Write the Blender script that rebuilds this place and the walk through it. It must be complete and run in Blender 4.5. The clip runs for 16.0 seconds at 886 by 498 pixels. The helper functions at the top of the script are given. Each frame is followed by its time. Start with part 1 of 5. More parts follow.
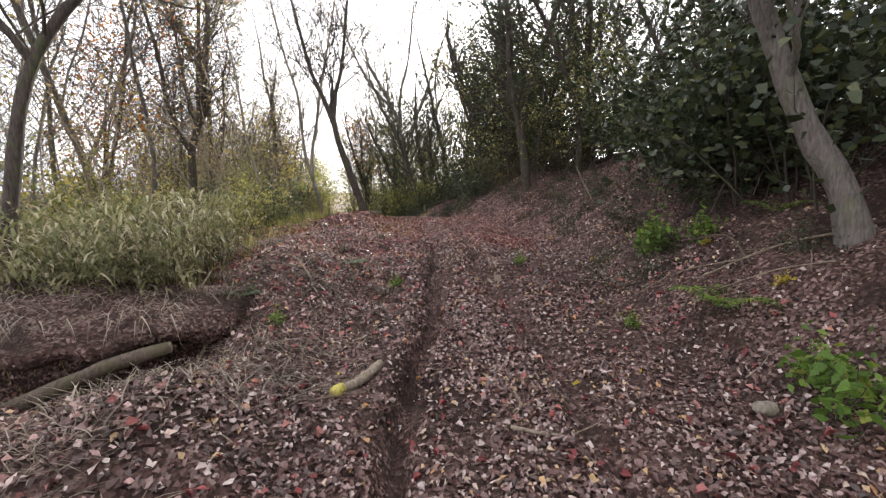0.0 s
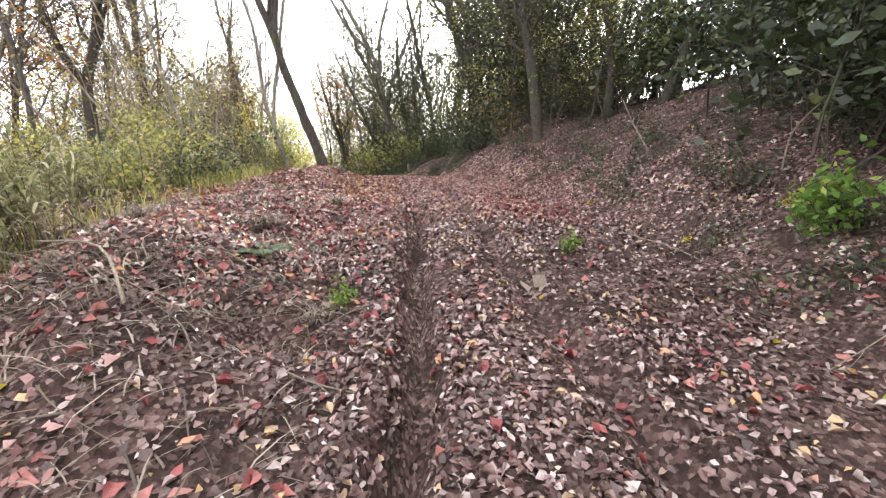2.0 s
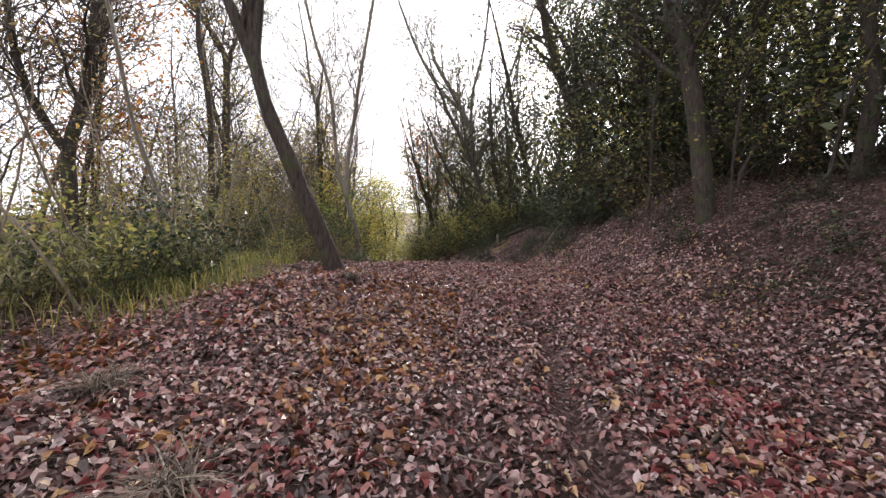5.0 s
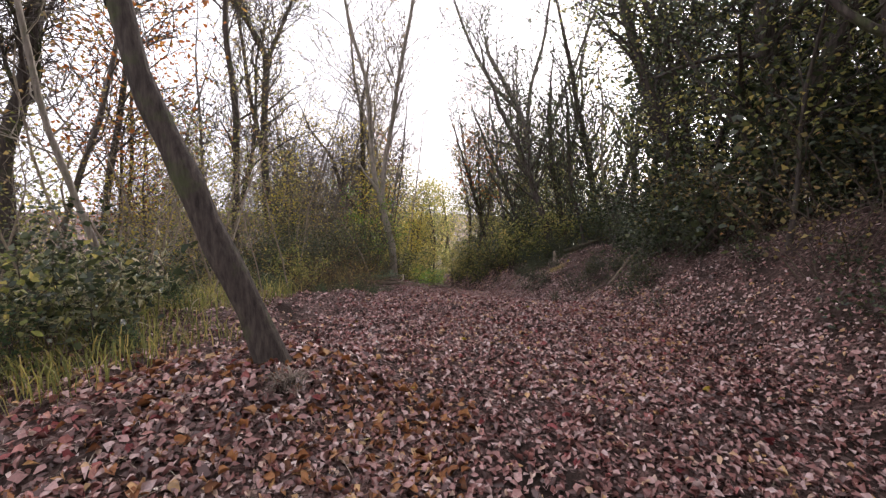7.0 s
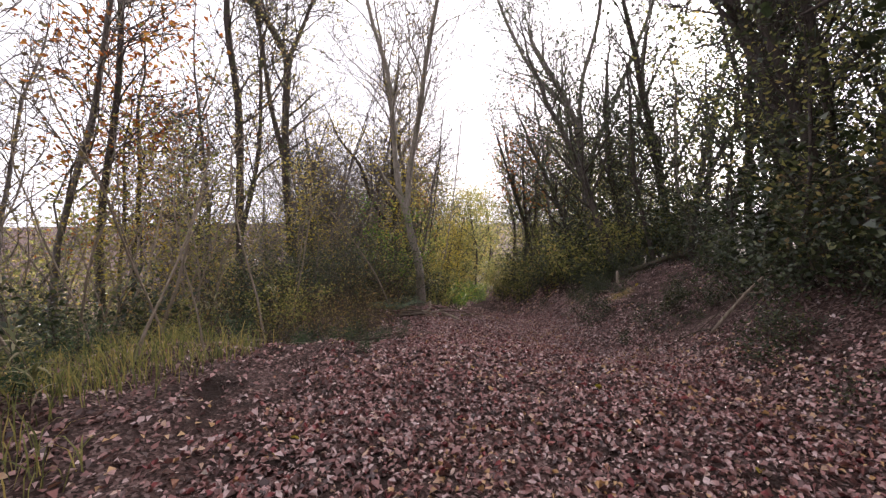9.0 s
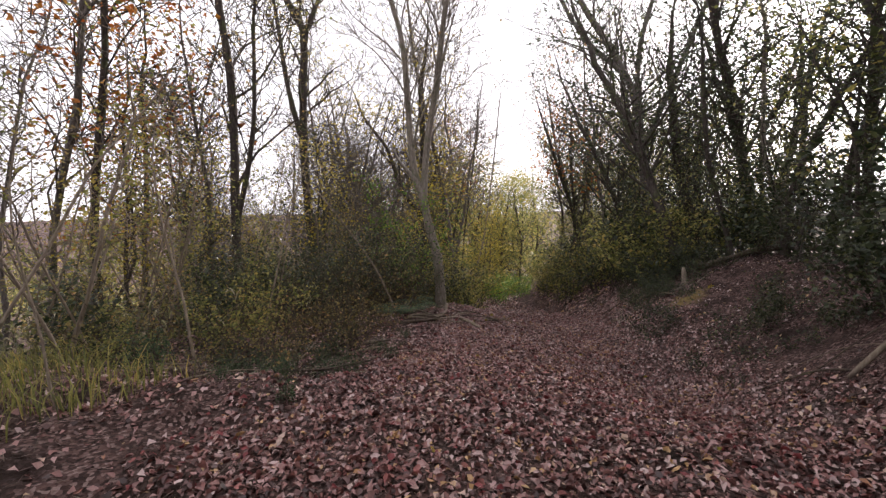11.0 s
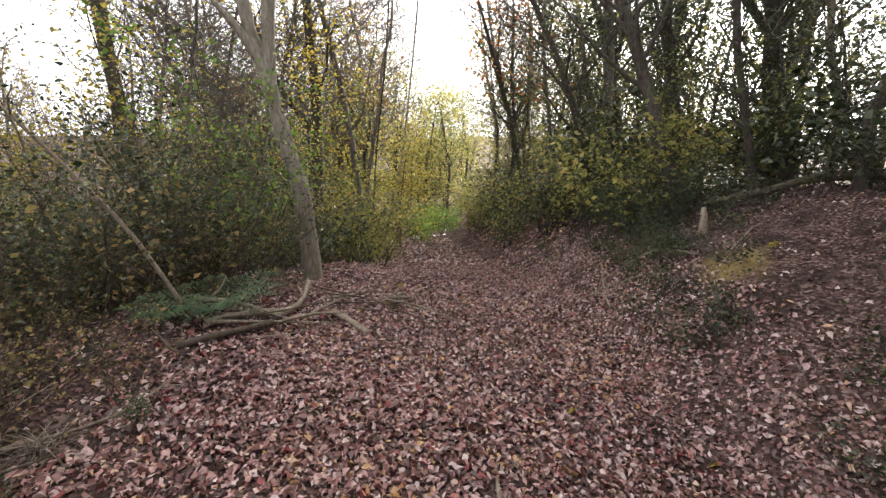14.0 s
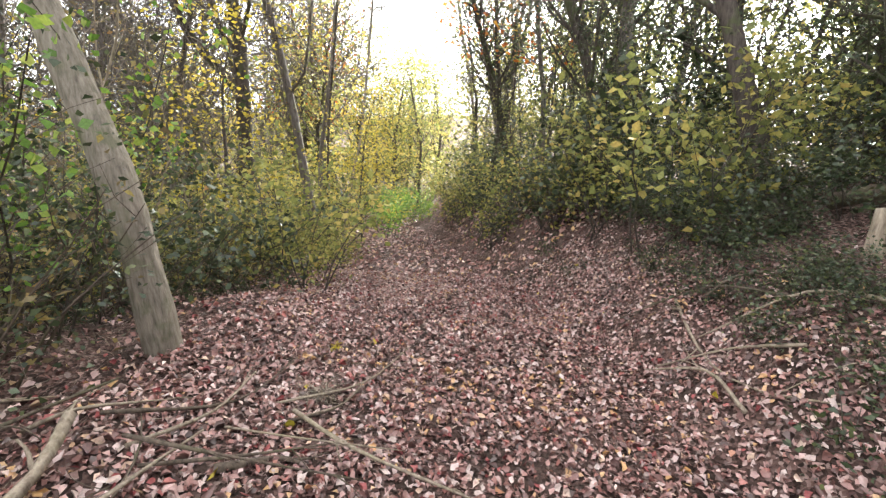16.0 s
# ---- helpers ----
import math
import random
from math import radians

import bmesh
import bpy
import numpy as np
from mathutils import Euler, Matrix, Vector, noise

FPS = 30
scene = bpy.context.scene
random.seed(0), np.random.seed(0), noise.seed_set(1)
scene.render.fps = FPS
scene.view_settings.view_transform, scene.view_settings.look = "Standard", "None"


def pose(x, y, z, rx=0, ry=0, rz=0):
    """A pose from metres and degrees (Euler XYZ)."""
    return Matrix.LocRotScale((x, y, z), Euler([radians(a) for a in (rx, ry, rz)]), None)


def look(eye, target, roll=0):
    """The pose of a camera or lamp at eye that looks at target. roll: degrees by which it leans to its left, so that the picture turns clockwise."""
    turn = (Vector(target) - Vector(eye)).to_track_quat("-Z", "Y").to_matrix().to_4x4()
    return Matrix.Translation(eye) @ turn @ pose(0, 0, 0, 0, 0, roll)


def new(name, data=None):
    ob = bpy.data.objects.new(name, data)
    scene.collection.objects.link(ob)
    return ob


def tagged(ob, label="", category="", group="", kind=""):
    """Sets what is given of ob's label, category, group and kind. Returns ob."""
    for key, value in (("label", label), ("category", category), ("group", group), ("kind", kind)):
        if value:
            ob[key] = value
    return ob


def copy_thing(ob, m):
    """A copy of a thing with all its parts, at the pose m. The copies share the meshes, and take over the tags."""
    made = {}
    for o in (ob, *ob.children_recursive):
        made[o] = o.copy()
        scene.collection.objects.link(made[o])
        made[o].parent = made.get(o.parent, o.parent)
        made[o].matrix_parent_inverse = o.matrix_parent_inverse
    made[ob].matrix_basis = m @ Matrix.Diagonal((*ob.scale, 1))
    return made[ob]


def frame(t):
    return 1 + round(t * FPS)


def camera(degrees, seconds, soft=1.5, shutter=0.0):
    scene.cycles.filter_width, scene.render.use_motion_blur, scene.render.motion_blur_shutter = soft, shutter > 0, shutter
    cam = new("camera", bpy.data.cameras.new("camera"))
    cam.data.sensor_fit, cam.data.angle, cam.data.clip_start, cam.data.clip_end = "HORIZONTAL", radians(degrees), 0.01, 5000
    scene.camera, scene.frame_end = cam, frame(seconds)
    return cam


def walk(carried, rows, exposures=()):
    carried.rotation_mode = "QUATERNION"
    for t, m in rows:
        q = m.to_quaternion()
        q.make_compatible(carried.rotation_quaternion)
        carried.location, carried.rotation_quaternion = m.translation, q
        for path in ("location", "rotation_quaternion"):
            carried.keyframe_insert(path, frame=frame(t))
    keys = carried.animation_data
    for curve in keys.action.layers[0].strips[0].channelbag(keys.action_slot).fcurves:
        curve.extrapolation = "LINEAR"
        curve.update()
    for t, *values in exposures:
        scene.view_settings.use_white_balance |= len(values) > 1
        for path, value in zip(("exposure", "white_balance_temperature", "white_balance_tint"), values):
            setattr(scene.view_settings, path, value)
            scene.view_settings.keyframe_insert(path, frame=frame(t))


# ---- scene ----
cam = camera(91.0, 16.0, soft=1.35)
PATH = [
    (0, (0.134, -0.155, 1.311), (0.105, 1.824, 1.023), 0.8),
    (0.5, (0.1, 0.645, 1.218), (0.112, 2.609, 0.841), 0.9),
    (1, (0.064, 1.425, 1.091), (0.13, 3.372, 0.636), 1.1),
    (1.5, (0.033, 2.228, 1.001), (0.117, 4.165, 0.513), 1.2),
    (2, (0.027, 2.961, 0.964), (0.066, 4.909, 0.513), 1.0),
    (2.5, (0.012, 3.778, 0.987), (-0.027, 5.744, 0.619), 0.7),
    (3, (0.081, 4.522, 1.026), (-0.042, 6.499, 0.748), 0.3),
    (3.5, (0.149, 5.316, 1.09), (-0.05, 7.294, 0.871), 0.1),
    (4, (0.219, 6.026, 1.133), (-0.051, 7.999, 0.939), -0.1),
    (4.2, (0.187, 6.327, 1.182), (-0.111, 8.296, 0.992), -0.1),
    (6.3, (-0.063, 8.886, 1.614), (-0.615, 10.796, 1.395), 1.9),
    (6.5, (-0.107, 9.16, 1.656), (-0.682, 11.063, 1.444), 1.8),
    (7, (-0.095, 9.848, 1.709), (-0.743, 11.73, 1.514), 1.4),
    (7.5, (-0.208, 10.38, 1.691), (-0.923, 12.24, 1.517), 1.1),
    (8, (-0.385, 11.105, 1.721), (-1.148, 12.946, 1.558), 0.9),
    (8.5, (-0.528, 11.753, 1.759), (-1.333, 13.577, 1.601), 0.8),
    (9, (-0.686, 12.495, 1.818), (-1.531, 14.301, 1.66), 0.5),
    (9.2, (-0.706, 12.767, 1.841), (-1.572, 14.563, 1.681), 0.4),
    (11.3, (-1.022, 15.238, 1.706), (-2.096, 16.911, 1.491), -0.2),
    (11.5, (-1.114, 15.573, 1.698), (-2.204, 17.236, 1.481), -0.2),
    (12, (-1.351, 16.389, 1.631), (-2.457, 18.038, 1.389), -0.2),
    (12.5, (-1.647, 17.181, 1.577), (-2.73, 18.836, 1.283), -0.1),
    (13, (-2.068, 17.953, 1.448), (-3.054, 19.653, 1.076), 0.4),
    (13.5, (-2.348, 18.662, 1.34), (-3.204, 20.41, 0.879), 0.8),
    (14, (-2.722, 19.432, 1.22), (-3.45, 21.215, 0.682), 1.1),
    (14.5, (-2.931, 20.199, 1.129), (-3.583, 21.999, 0.55), 1.4),
    (15, (-3.28, 21.004, 1.054), (-3.896, 22.809, 0.452), 1.4),
    (15.5, (-3.612, 21.831, 0.926), (-4.213, 23.639, 0.318), 1.4),
    (16, (-3.96, 22.507, 0.823), (-4.556, 24.311, 0.2), 1.7),
]
walk(cam, [(t, look(eye, target, roll)) for t, eye, target, roll in PATH],
     [(0, 1.6, 6300, 11), (0.6, 1.7, 6300, 11), (1.5, 2.55, 6250, 8), (2.2, 2.55, 6250, 9), (3.0, 2.45, 6250, 10), (4.2, 1.68, 6250, 12), (6.3, 1.4, 6300, 17), (9.2, 1.25, 6300, 20), (12.0, 1.05, 6450, 16), (13.4, 1.15, 6450, 14), (14.5, 2.65, 6350, 6), (16, 2.85, 6300, 5)])

# ---- world and sun: hazy autumn afternoon, sun low ahead ----
SUN_EL, SUN_AZ = radians(17.3), radians(5.4)      # azimuth measured from +y towards +x
world = bpy.data.worlds.new("world")
scene.world = world
world.use_nodes = True
wn, wl = world.node_tree.nodes, world.node_tree.links
bg = wn["Background"]
sky = wn.new("ShaderNodeTexSky")
sky.sky_type, sky.sun_disc = "NISHITA", False
sky.sun_elevation, sky.sun_rotation = SUN_EL, SUN_AZ
sky.air_density, sky.dust_density, sky.ozone_density = 1.0, 4.0, 1.0
haze = wn.new("ShaderNodeHueSaturation")
haze.inputs["Saturation"].default_value = 0.22
wl.new(sky.outputs[0], haze.inputs["Color"])
# thin high cloud evens out the sky
cloud = wn.new("ShaderNodeMix")
cloud.data_type = "RGBA"
cloud.inputs["Factor"].default_value = 0.72
cloud.inputs["B"].default_value = (8.0, 7.9, 7.95, 1)
wl.new(haze.outputs[0], cloud.inputs["A"])
wl.new(cloud.outputs["Result"], bg.inputs["Color"])
bg.inputs["Strength"].default_value = 0.112

sun_data = bpy.data.lights.new("sun", "SUN")
sun_data.energy, sun_data.angle, sun_data.color = 4.5, radians(3), (1.0, 0.93, 0.82)
sun = new("sun", sun_data)
sun_dir = Vector((math.sin(SUN_AZ) * math.cos(SUN_EL), math.cos(SUN_AZ) * math.cos(SUN_EL), math.sin(SUN_EL)))
sun.matrix_world = look(sun_dir * 100, (0, 0, 0))

rng = np.random.default_rng(7)


# ---- materials ----
def shader(name):
    m = bpy.data.materials.new(name)
    m.use_nodes = True
    nt = m.node_tree
    return m, nt.nodes, nt.links, nt.nodes["Principled BSDF"]


def ramp(nodes, stops, interpolation="LINEAR"):
    r = nodes.new("ShaderNodeValToRGB")
    r.color_ramp.interpolation = interpolation
    while len(r.color_ramp.elements) < len(stops):
        r.color_ramp.elements.new(0.5)
    for e, (p, c) in zip(r.color_ramp.elements, stops):
        e.position, e.color = p, (*c, 1)
    return r


def noise_node(nodes, links, scale, detail=4.0, rough=0.6, coord=None):
    n = nodes.new("ShaderNodeTexNoise")
    n.inputs["Scale"].default_value, n.inputs["Detail"].default_value, n.inputs["Roughness"].default_value = scale, detail, rough
    if coord is not None:
        links.new(coord, n.inputs["Vector"])
    return n


def mix_col(nodes, links, a, b, fac, mode="MIX"):
    m = nodes.new("ShaderNodeMix")
    m.data_type, m.blend_type = "RGBA", mode
    for sock, v in ((m.inputs["Factor"], fac), (m.inputs["A"], a), (m.inputs["B"], b)):
        if hasattr(v, "is_linked"):
            links.new(v, sock)
        elif isinstance(v, tuple):
            sock.default_value = (*v, 1)
        else:
            sock.default_value = v
    return m.outputs["Result"]


def leaf_material(name, stops, translucent=0.3, rough=0.55, gloss=0.35):
    """Leaves whose colour varies leaf by leaf and patch by patch."""
    m, n, l, p = shader(name)
    geo = n.new("ShaderNodeNewGeometry")
    coord = n.new("ShaderNodeTexCoord")
    r = ramp(n, stops)
    patch = noise_node(n, l, 0.9, 3, 0.6, geo.outputs["Position"])
    add = n.new("ShaderNodeMath")
    add.operation = "MULTIPLY_ADD"
    add.inputs[1].default_value, add.inputs[2].default_value = 0.55, -0.27
    l.new(patch.outputs["Fac"], add.inputs[0])
    both = n.new("ShaderNodeMath")
    both.operation = "ADD"
    both.use_clamp = True
    l.new(geo.outputs["Random Per Island"], both.inputs[0])
    l.new(add.outputs[0], both.inputs[1])
    l.new(both.outputs[0], r.inputs["Fac"])
    fine = noise_node(n, l, 60, 3, 0.6, coord.outputs["Object"])
    fr = ramp(n, [(0.3, (0.62, 0.6, 0.6)), (0.7, (1.15, 1.12, 1.1))])
    l.new(fine.outputs["Fac"], fr.inputs["Fac"])
    col = mix_col(n, l, r.outputs["Color"], fr.outputs["Color"], 0.8, "MULTIPLY")
    l.new(col, p.inputs["Base Color"])
    p.inputs["Roughness"].default_value = rough
    p.inputs["Specular IOR Level"].default_value = gloss
    if translucent:
        tr = n.new("ShaderNodeBsdfTranslucent")
        l.new(col, tr.inputs["Color"])
        mx = n.new("ShaderNodeMixShader")
        mx.inputs[0].default_value = translucent
        l.new(p.outputs[0], mx.inputs[1])
        l.new(tr.outputs[0], mx.inputs[2])
        l.new(mx.outputs[0], n["Material Output"].inputs["Surface"])
    return m


def bark_material(name, dark, light, moss=(0.07, 0.09, 0.03), moss_amount=0.5):
    m, n, l, p = shader(name)
    coord = n.new("ShaderNodeTexCoord")
    mp = n.new("ShaderNodeMapping")
    mp.inputs["Scale"].default_value = (9, 9, 1.6)
    l.new(coord.outputs["Object"], mp.inputs["Vector"])
    g = noise_node(n, l, 4, 6, 0.65, mp.outputs["Vector"])
    r = ramp(n, [(0.3, dark), (0.72, light)])
    l.new(g.outputs["Fac"], r.inputs["Fac"])
    spots = noise_node(n, l, 3.5, 4, 0.6, coord.outputs["Object"])
    sr = ramp(n, [(0.52, (0, 0, 0)), (0.62, (moss_amount,) * 3)])
    l.new(spots.outputs["Fac"], sr.inputs["Fac"])
    col = mix_col(n, l, r.outputs["Color"], moss, sr.outputs["Color"])
    l.new(col, p.inputs["Base Color"])
    p.inputs["Roughness"].default_value = 0.9
    p.inputs["Specular IOR Level"].default_value = 0.2
    b = n.new("ShaderNodeBump")
    b.inputs["Strength"].default_value, b.inputs["Distance"].default_value = 0.7, 0.02
    l.new(g.outputs["Fac"], b.inputs["Height"])
    l.new(b.outputs[0], p.inputs["Normal"])
    return m


def soil_material():
    m, n, l, p = shader("soil")
    coord = n.new("ShaderNodeTexCoord")
    co = coord.outputs["Object"]
    big = noise_node(n, l, 0.7, 5, 0.6, co)
    r1 = ramp(n, [(0.3, (0.02, 0.013, 0.011)), (0.55, (0.042, 0.028, 0.023)), (0.75, (0.085, 0.056, 0.047))])
    l.new(big.outputs["Fac"], r1.inputs["Fac"])
    fine = noise_node(n, l, 45, 5, 0.7, co)
    r2 = ramp(n, [(0.3, (0.5, 0.5, 0.5)), (0.7, (1.35, 1.3, 1.3))])
    l.new(fine.outputs["Fac"], r2.inputs["Fac"])
    base = mix_col(n, l, r1.outputs["Color"], r2.outputs["Color"], 0.8, "MULTIPLY")
    # crushed leaf fragments
    v = n.new("ShaderNodeTexVoronoi")
    v.inputs["Scale"].default_value = 38
    l.new(co, v.inputs["Vector"])
    sep = n.new("ShaderNodeSeparateColor")
    l.new(v.outputs["Color"], sep.inputs[0])
    r3 = ramp(n, [(0.0, (0.022, 0.014, 0.012)), (0.4, (0.07, 0.04, 0.035)), (0.75, (0.16, 0.095, 0.085)), (1.0, (0.32, 0.23, 0.21))])
    l.new(sep.outputs[0], r3.inputs["Fac"])
    cover = noise_node(n, l, 1.6, 4, 0.65, co)
    r4 = ramp(n, [(0.34, (0, 0, 0)), (0.55, (0.85,) * 3)])
    l.new(cover.outputs["Fac"], r4.inputs["Fac"])
    col = mix_col(n, l, base, r3.outputs["Color"], r4.outputs["Color"])
    # bare yellow clay showing on the bank
    off = n.new("ShaderNodeVectorMath")
    off.operation = "DISTANCE"
    off.inputs[1].default_value = (-1.25, 25.75, -0.45)
    l.new(co, off.inputs[0])
    wob = n.new("ShaderNodeMath")
    wob.operation = "MULTIPLY_ADD"
    wob.inputs[1].default_value = 0.9
    l.new(cover.outputs["Fac"], wob.inputs[0])
    l.new(off.outputs["Value"], wob.inputs[2])
    r5 = ramp(n, [(0.7, (0.85,) * 3), (0.95, (0, 0, 0))])
    l.new(wob.outputs[0], r5.inputs["Fac"])
    col = mix_col(n, l, col, (0.26, 0.19, 0.075), r5.outputs["Color"])
    l.new(col, p.inputs["Base Color"])
    p.inputs["Roughness"].default_value = 0.95
    p.inputs["Specular IOR Level"].default_value = 0.15
    h = n.new("ShaderNodeMath")
    h.operation = "ADD"
    l.new(fine.outputs["Fac"], h.inputs[0])
    l.new(v.outputs["Distance"], h.inputs[1])
    b = n.new("ShaderNodeBump")
    b.inputs["Strength"].default_value, b.inputs["Distance"].default_value = 0.8, 0.03
    l.new(h.outputs[0], b.inputs["Height"])
    l.new(b.outputs[0], p.inputs["Normal"])
    return m


SOIL = soil_material()
LITTER = leaf_material("fallen_leaf", [(0.0, (0.05, 0.024, 0.022)), (0.25, (0.13, 0.052, 0.045)), (0.5, (0.28, 0.12, 0.105)),
                                       (0.72, (0.44, 0.25, 0.23)), (0.92, (0.6, 0.46, 0.44)), (1.0, (0.55, 0.34, 0.15))], 0.12, 0.38, 0.6)
DULL_LITTER = leaf_material("dull_fallen_leaf", [(0.0, (0.045, 0.025, 0.022)), (0.3, (0.1, 0.05, 0.044)), (0.55, (0.2, 0.11, 0.1)),
                                                 (0.75, (0.36, 0.25, 0.235)), (0.92, (0.56, 0.47, 0.45)), (1.0, (0.5, 0.33, 0.16))], 0.12, 0.38, 0.6)
MAUVE_LITTER = leaf_material("mauve_fallen_leaf", [(0.0, (0.06, 0.032, 0.03)), (0.22, (0.15, 0.07, 0.063)), (0.47, (0.3, 0.15, 0.135)),
                                                  (0.7, (0.42, 0.28, 0.265)), (0.92, (0.56, 0.45, 0.43)), (1.0, (0.5, 0.3, 0.15))], 0.12, 0.38, 0.6)
RUSTY_LITTER = leaf_material("rusty_leaf", [(0.0, (0.09, 0.035, 0.015)), (0.5, (0.26, 0.1, 0.035)), (0.85, (0.42, 0.2, 0.08)), (1.0, (0.55, 0.38, 0.2))], 0.2)
RED_LITTER = leaf_material("red_leaf", [(0.0, (0.16, 0.03, 0.034)), (0.5, (0.32, 0.085, 0.085)), (0.85, (0.46, 0.22, 0.19)), (1.0, (0.55, 0.33, 0.14))], 0.15)
YELLOW_LEAF = leaf_material("yellow_leaf", [(0.0, (0.3, 0.26, 0.03)), (0.5, (0.5, 0.4, 0.05)), (1.0, (0.62, 0.5, 0.1))], 0.45)
ORANGE_LEAF = leaf_material("orange_leaf", [(0.0, (0.3, 0.08, 0.02)), (0.6, (0.45, 0.16, 0.03)), (1.0, (0.5, 0.28, 0.05))], 0.45)
GREEN_LEAF = leaf_material("evergreen_leaf", [(0.0, (0.02, 0.032, 0.014)), (0.5, (0.042, 0.06, 0.025)), (0.85, (0.08, 0.1, 0.04)), (1.0, (0.16, 0.17, 0.06))], 0.3, 0.35, 0.5)
FRESH_LEAF = leaf_material("fresh_leaf", [(0.0, (0.08, 0.15, 0.025)), (0.6, (0.16, 0.28, 0.05)), (1.0, (0.34, 0.38, 0.08))], 0.45)
MID_LEAF = leaf_material("fern_leaf", [(0.0, (0.035, 0.07, 0.035)), (0.6, (0.07, 0.12, 0.055)), (1.0, (0.14, 0.18, 0.08))], 0.35)
OLIVE_LEAF = leaf_material("olive_leaf", [(0.0, (0.11, 0.125, 0.045)), (0.45, (0.24, 0.26, 0.08)), (0.8, (0.4, 0.37, 0.11)), (1.0, (0.52, 0.4, 0.13))], 0.55)
SPARSE_LEAF = leaf_material("autumn_leaf", [(0.0, (0.12, 0.085, 0.06)), (0.4, (0.22, 0.175, 0.08)), (0.8, (0.34, 0.28, 0.1)), (1.0, (0.42, 0.24, 0.1))], 0.5)
BAMBOO_LEAF = leaf_material("bamboo_grass_leaf", [(0.0, (0.1, 0.11, 0.04)), (0.4, (0.2, 0.21, 0.085)), (0.75, (0.34, 0.32, 0.17)), (1.0, (0.55, 0.5, 0.36))], 0.4)
DRY_GRASS = leaf_material("dry_grass", [(0.0, (0.06, 0.045, 0.033)), (0.5, (0.17, 0.13, 0.1)), (1.0, (0.42, 0.36, 0.29))], 0.25)
BARK = bark_material("grey_brown_bark", (0.028, 0.022, 0.02), (0.11, 0.09, 0.078))
GREY_BARK = bark_material("grey_bark", (0.06, 0.05, 0.047), (0.2, 0.175, 0.16), (0.1, 0.11, 0.05), 0.4)
PALE_BARK = bark_material("pale_bark", (0.12, 0.1, 0.082), (0.32, 0.28, 0.235), (0.1, 0.11, 0.05), 0.45)
DEAD_WOOD = bark_material("dead_wood", (0.12, 0.09, 0.07), (0.34, 0.28, 0.22), (0.2, 0.18, 0.1), 0.3)
DARK_WOOD = bark_material("rotten_wood", (0.04, 0.03, 0.025), (0.15, 0.115, 0.09), (0.08, 0.08, 0.04), 0.5)
LICHEN = bark_material("yellow_lichen", (0.35, 0.3, 0.06), (0.6, 0.52, 0.16), (0.2, 0.16, 0.08), 0.5)
CLAY = bark_material("clay", (0.12, 0.085, 0.045), (0.22, 0.16, 0.08), (0.1, 0.1, 0.04), 0.4)


# ---- mesh helpers ----
def mesh_object(name, verts, faces, material, parent=None, smooth=False):
    me = bpy.data.meshes.new(name)
    verts = np.asarray(verts, dtype=np.float32)
    faces = np.asarray(faces, dtype=np.int32)
    k = faces.shape[1]
    me.vertices.add(len(verts))
    me.vertices.foreach_set("co", verts.ravel())
    me.loops.add(faces.size)
    me.loops.foreach_set("vertex_index", faces.ravel())
    me.polygons.add(len(faces))
    me.polygons.foreach_set("loop_start", np.arange(len(faces), dtype=np.int32) * k)
    if smooth:
        me.polygons.foreach_set("use_smooth", np.ones(len(faces), dtype=bool))
    me.update(calc_edges=True)
    me.materials.append(material)
    ob = new(name, me)
    if parent is not None:
        ob.parent = parent
    return ob


def lattice(ix, iy, seed):
    h = (ix.astype(np.int64) * 374761393 + iy.astype(np.int64) * 668265263 + seed * 974634721) & 0x7FFFFFFF
    h = ((h ^ (h >> 13)) * 1274126177) & 0x7FFFFFFF
    return ((h ^ (h >> 16)) & 0xFFFF) / 65535.0


def vnoise(x, y, scale, seed=0):
    """Smooth value noise, -1 to 1."""
    x, y = np.asarray(x) * scale, np.asarray(y) * scale
    ix, iy = np.floor(x), np.floor(y)
    fx, fy = x - ix, y - iy
    fx, fy = fx * fx * (3 - 2 * fx), fy * fy * (3 - 2 * fy)
    ix, iy = ix.astype(np.int64), iy.astype(np.int64)
    a, b = lattice(ix, iy, seed), lattice(ix + 1, iy, seed)
    c, d = lattice(ix, iy + 1, seed), lattice(ix + 1, iy + 1, seed)
    return 2 * ((a * (1 - fx) + b * fx) * (1 - fy) + (c * (1 - fx) + d * fx) * fy) - 1


# ---- the lie of the land: a sunken track on a hillside, bank to the right, gentle fall to the left ----
TRACK = np.array([(0.6, -70), (0.4, -6), (0.5, 3), (0.4, 8), (0.3, 11), (-0.25, 14), (-1.5, 17.5), (-2.75, 20.5), (-3.6, 23), (-4.6, 26),
                  (-6.1, 29.5), (-8.7, 34.2), (-13, 42), (-17, 52), (-30, 90)], dtype=float)
RISE_Y = np.array([-70, -6, 0, 3, 5, 6.5, 8.2, 10.8, 12.6, 14.6, 16, 17.8, 19.1, 20.2, 22, 23.4, 25.3, 27.1, 29, 34, 42, 52, 90], dtype=float)
RISE_Z = np.array([-5, -0.85, -0.5, -0.48, -0.34, -0.22, -0.04, 0.05, 0.15, 0.17, 0.09, 0.01, -0.2, -0.48, -0.85, -1.12, -1.5, -1.85, -2.25, -3.45, -5, -6.4, -11])


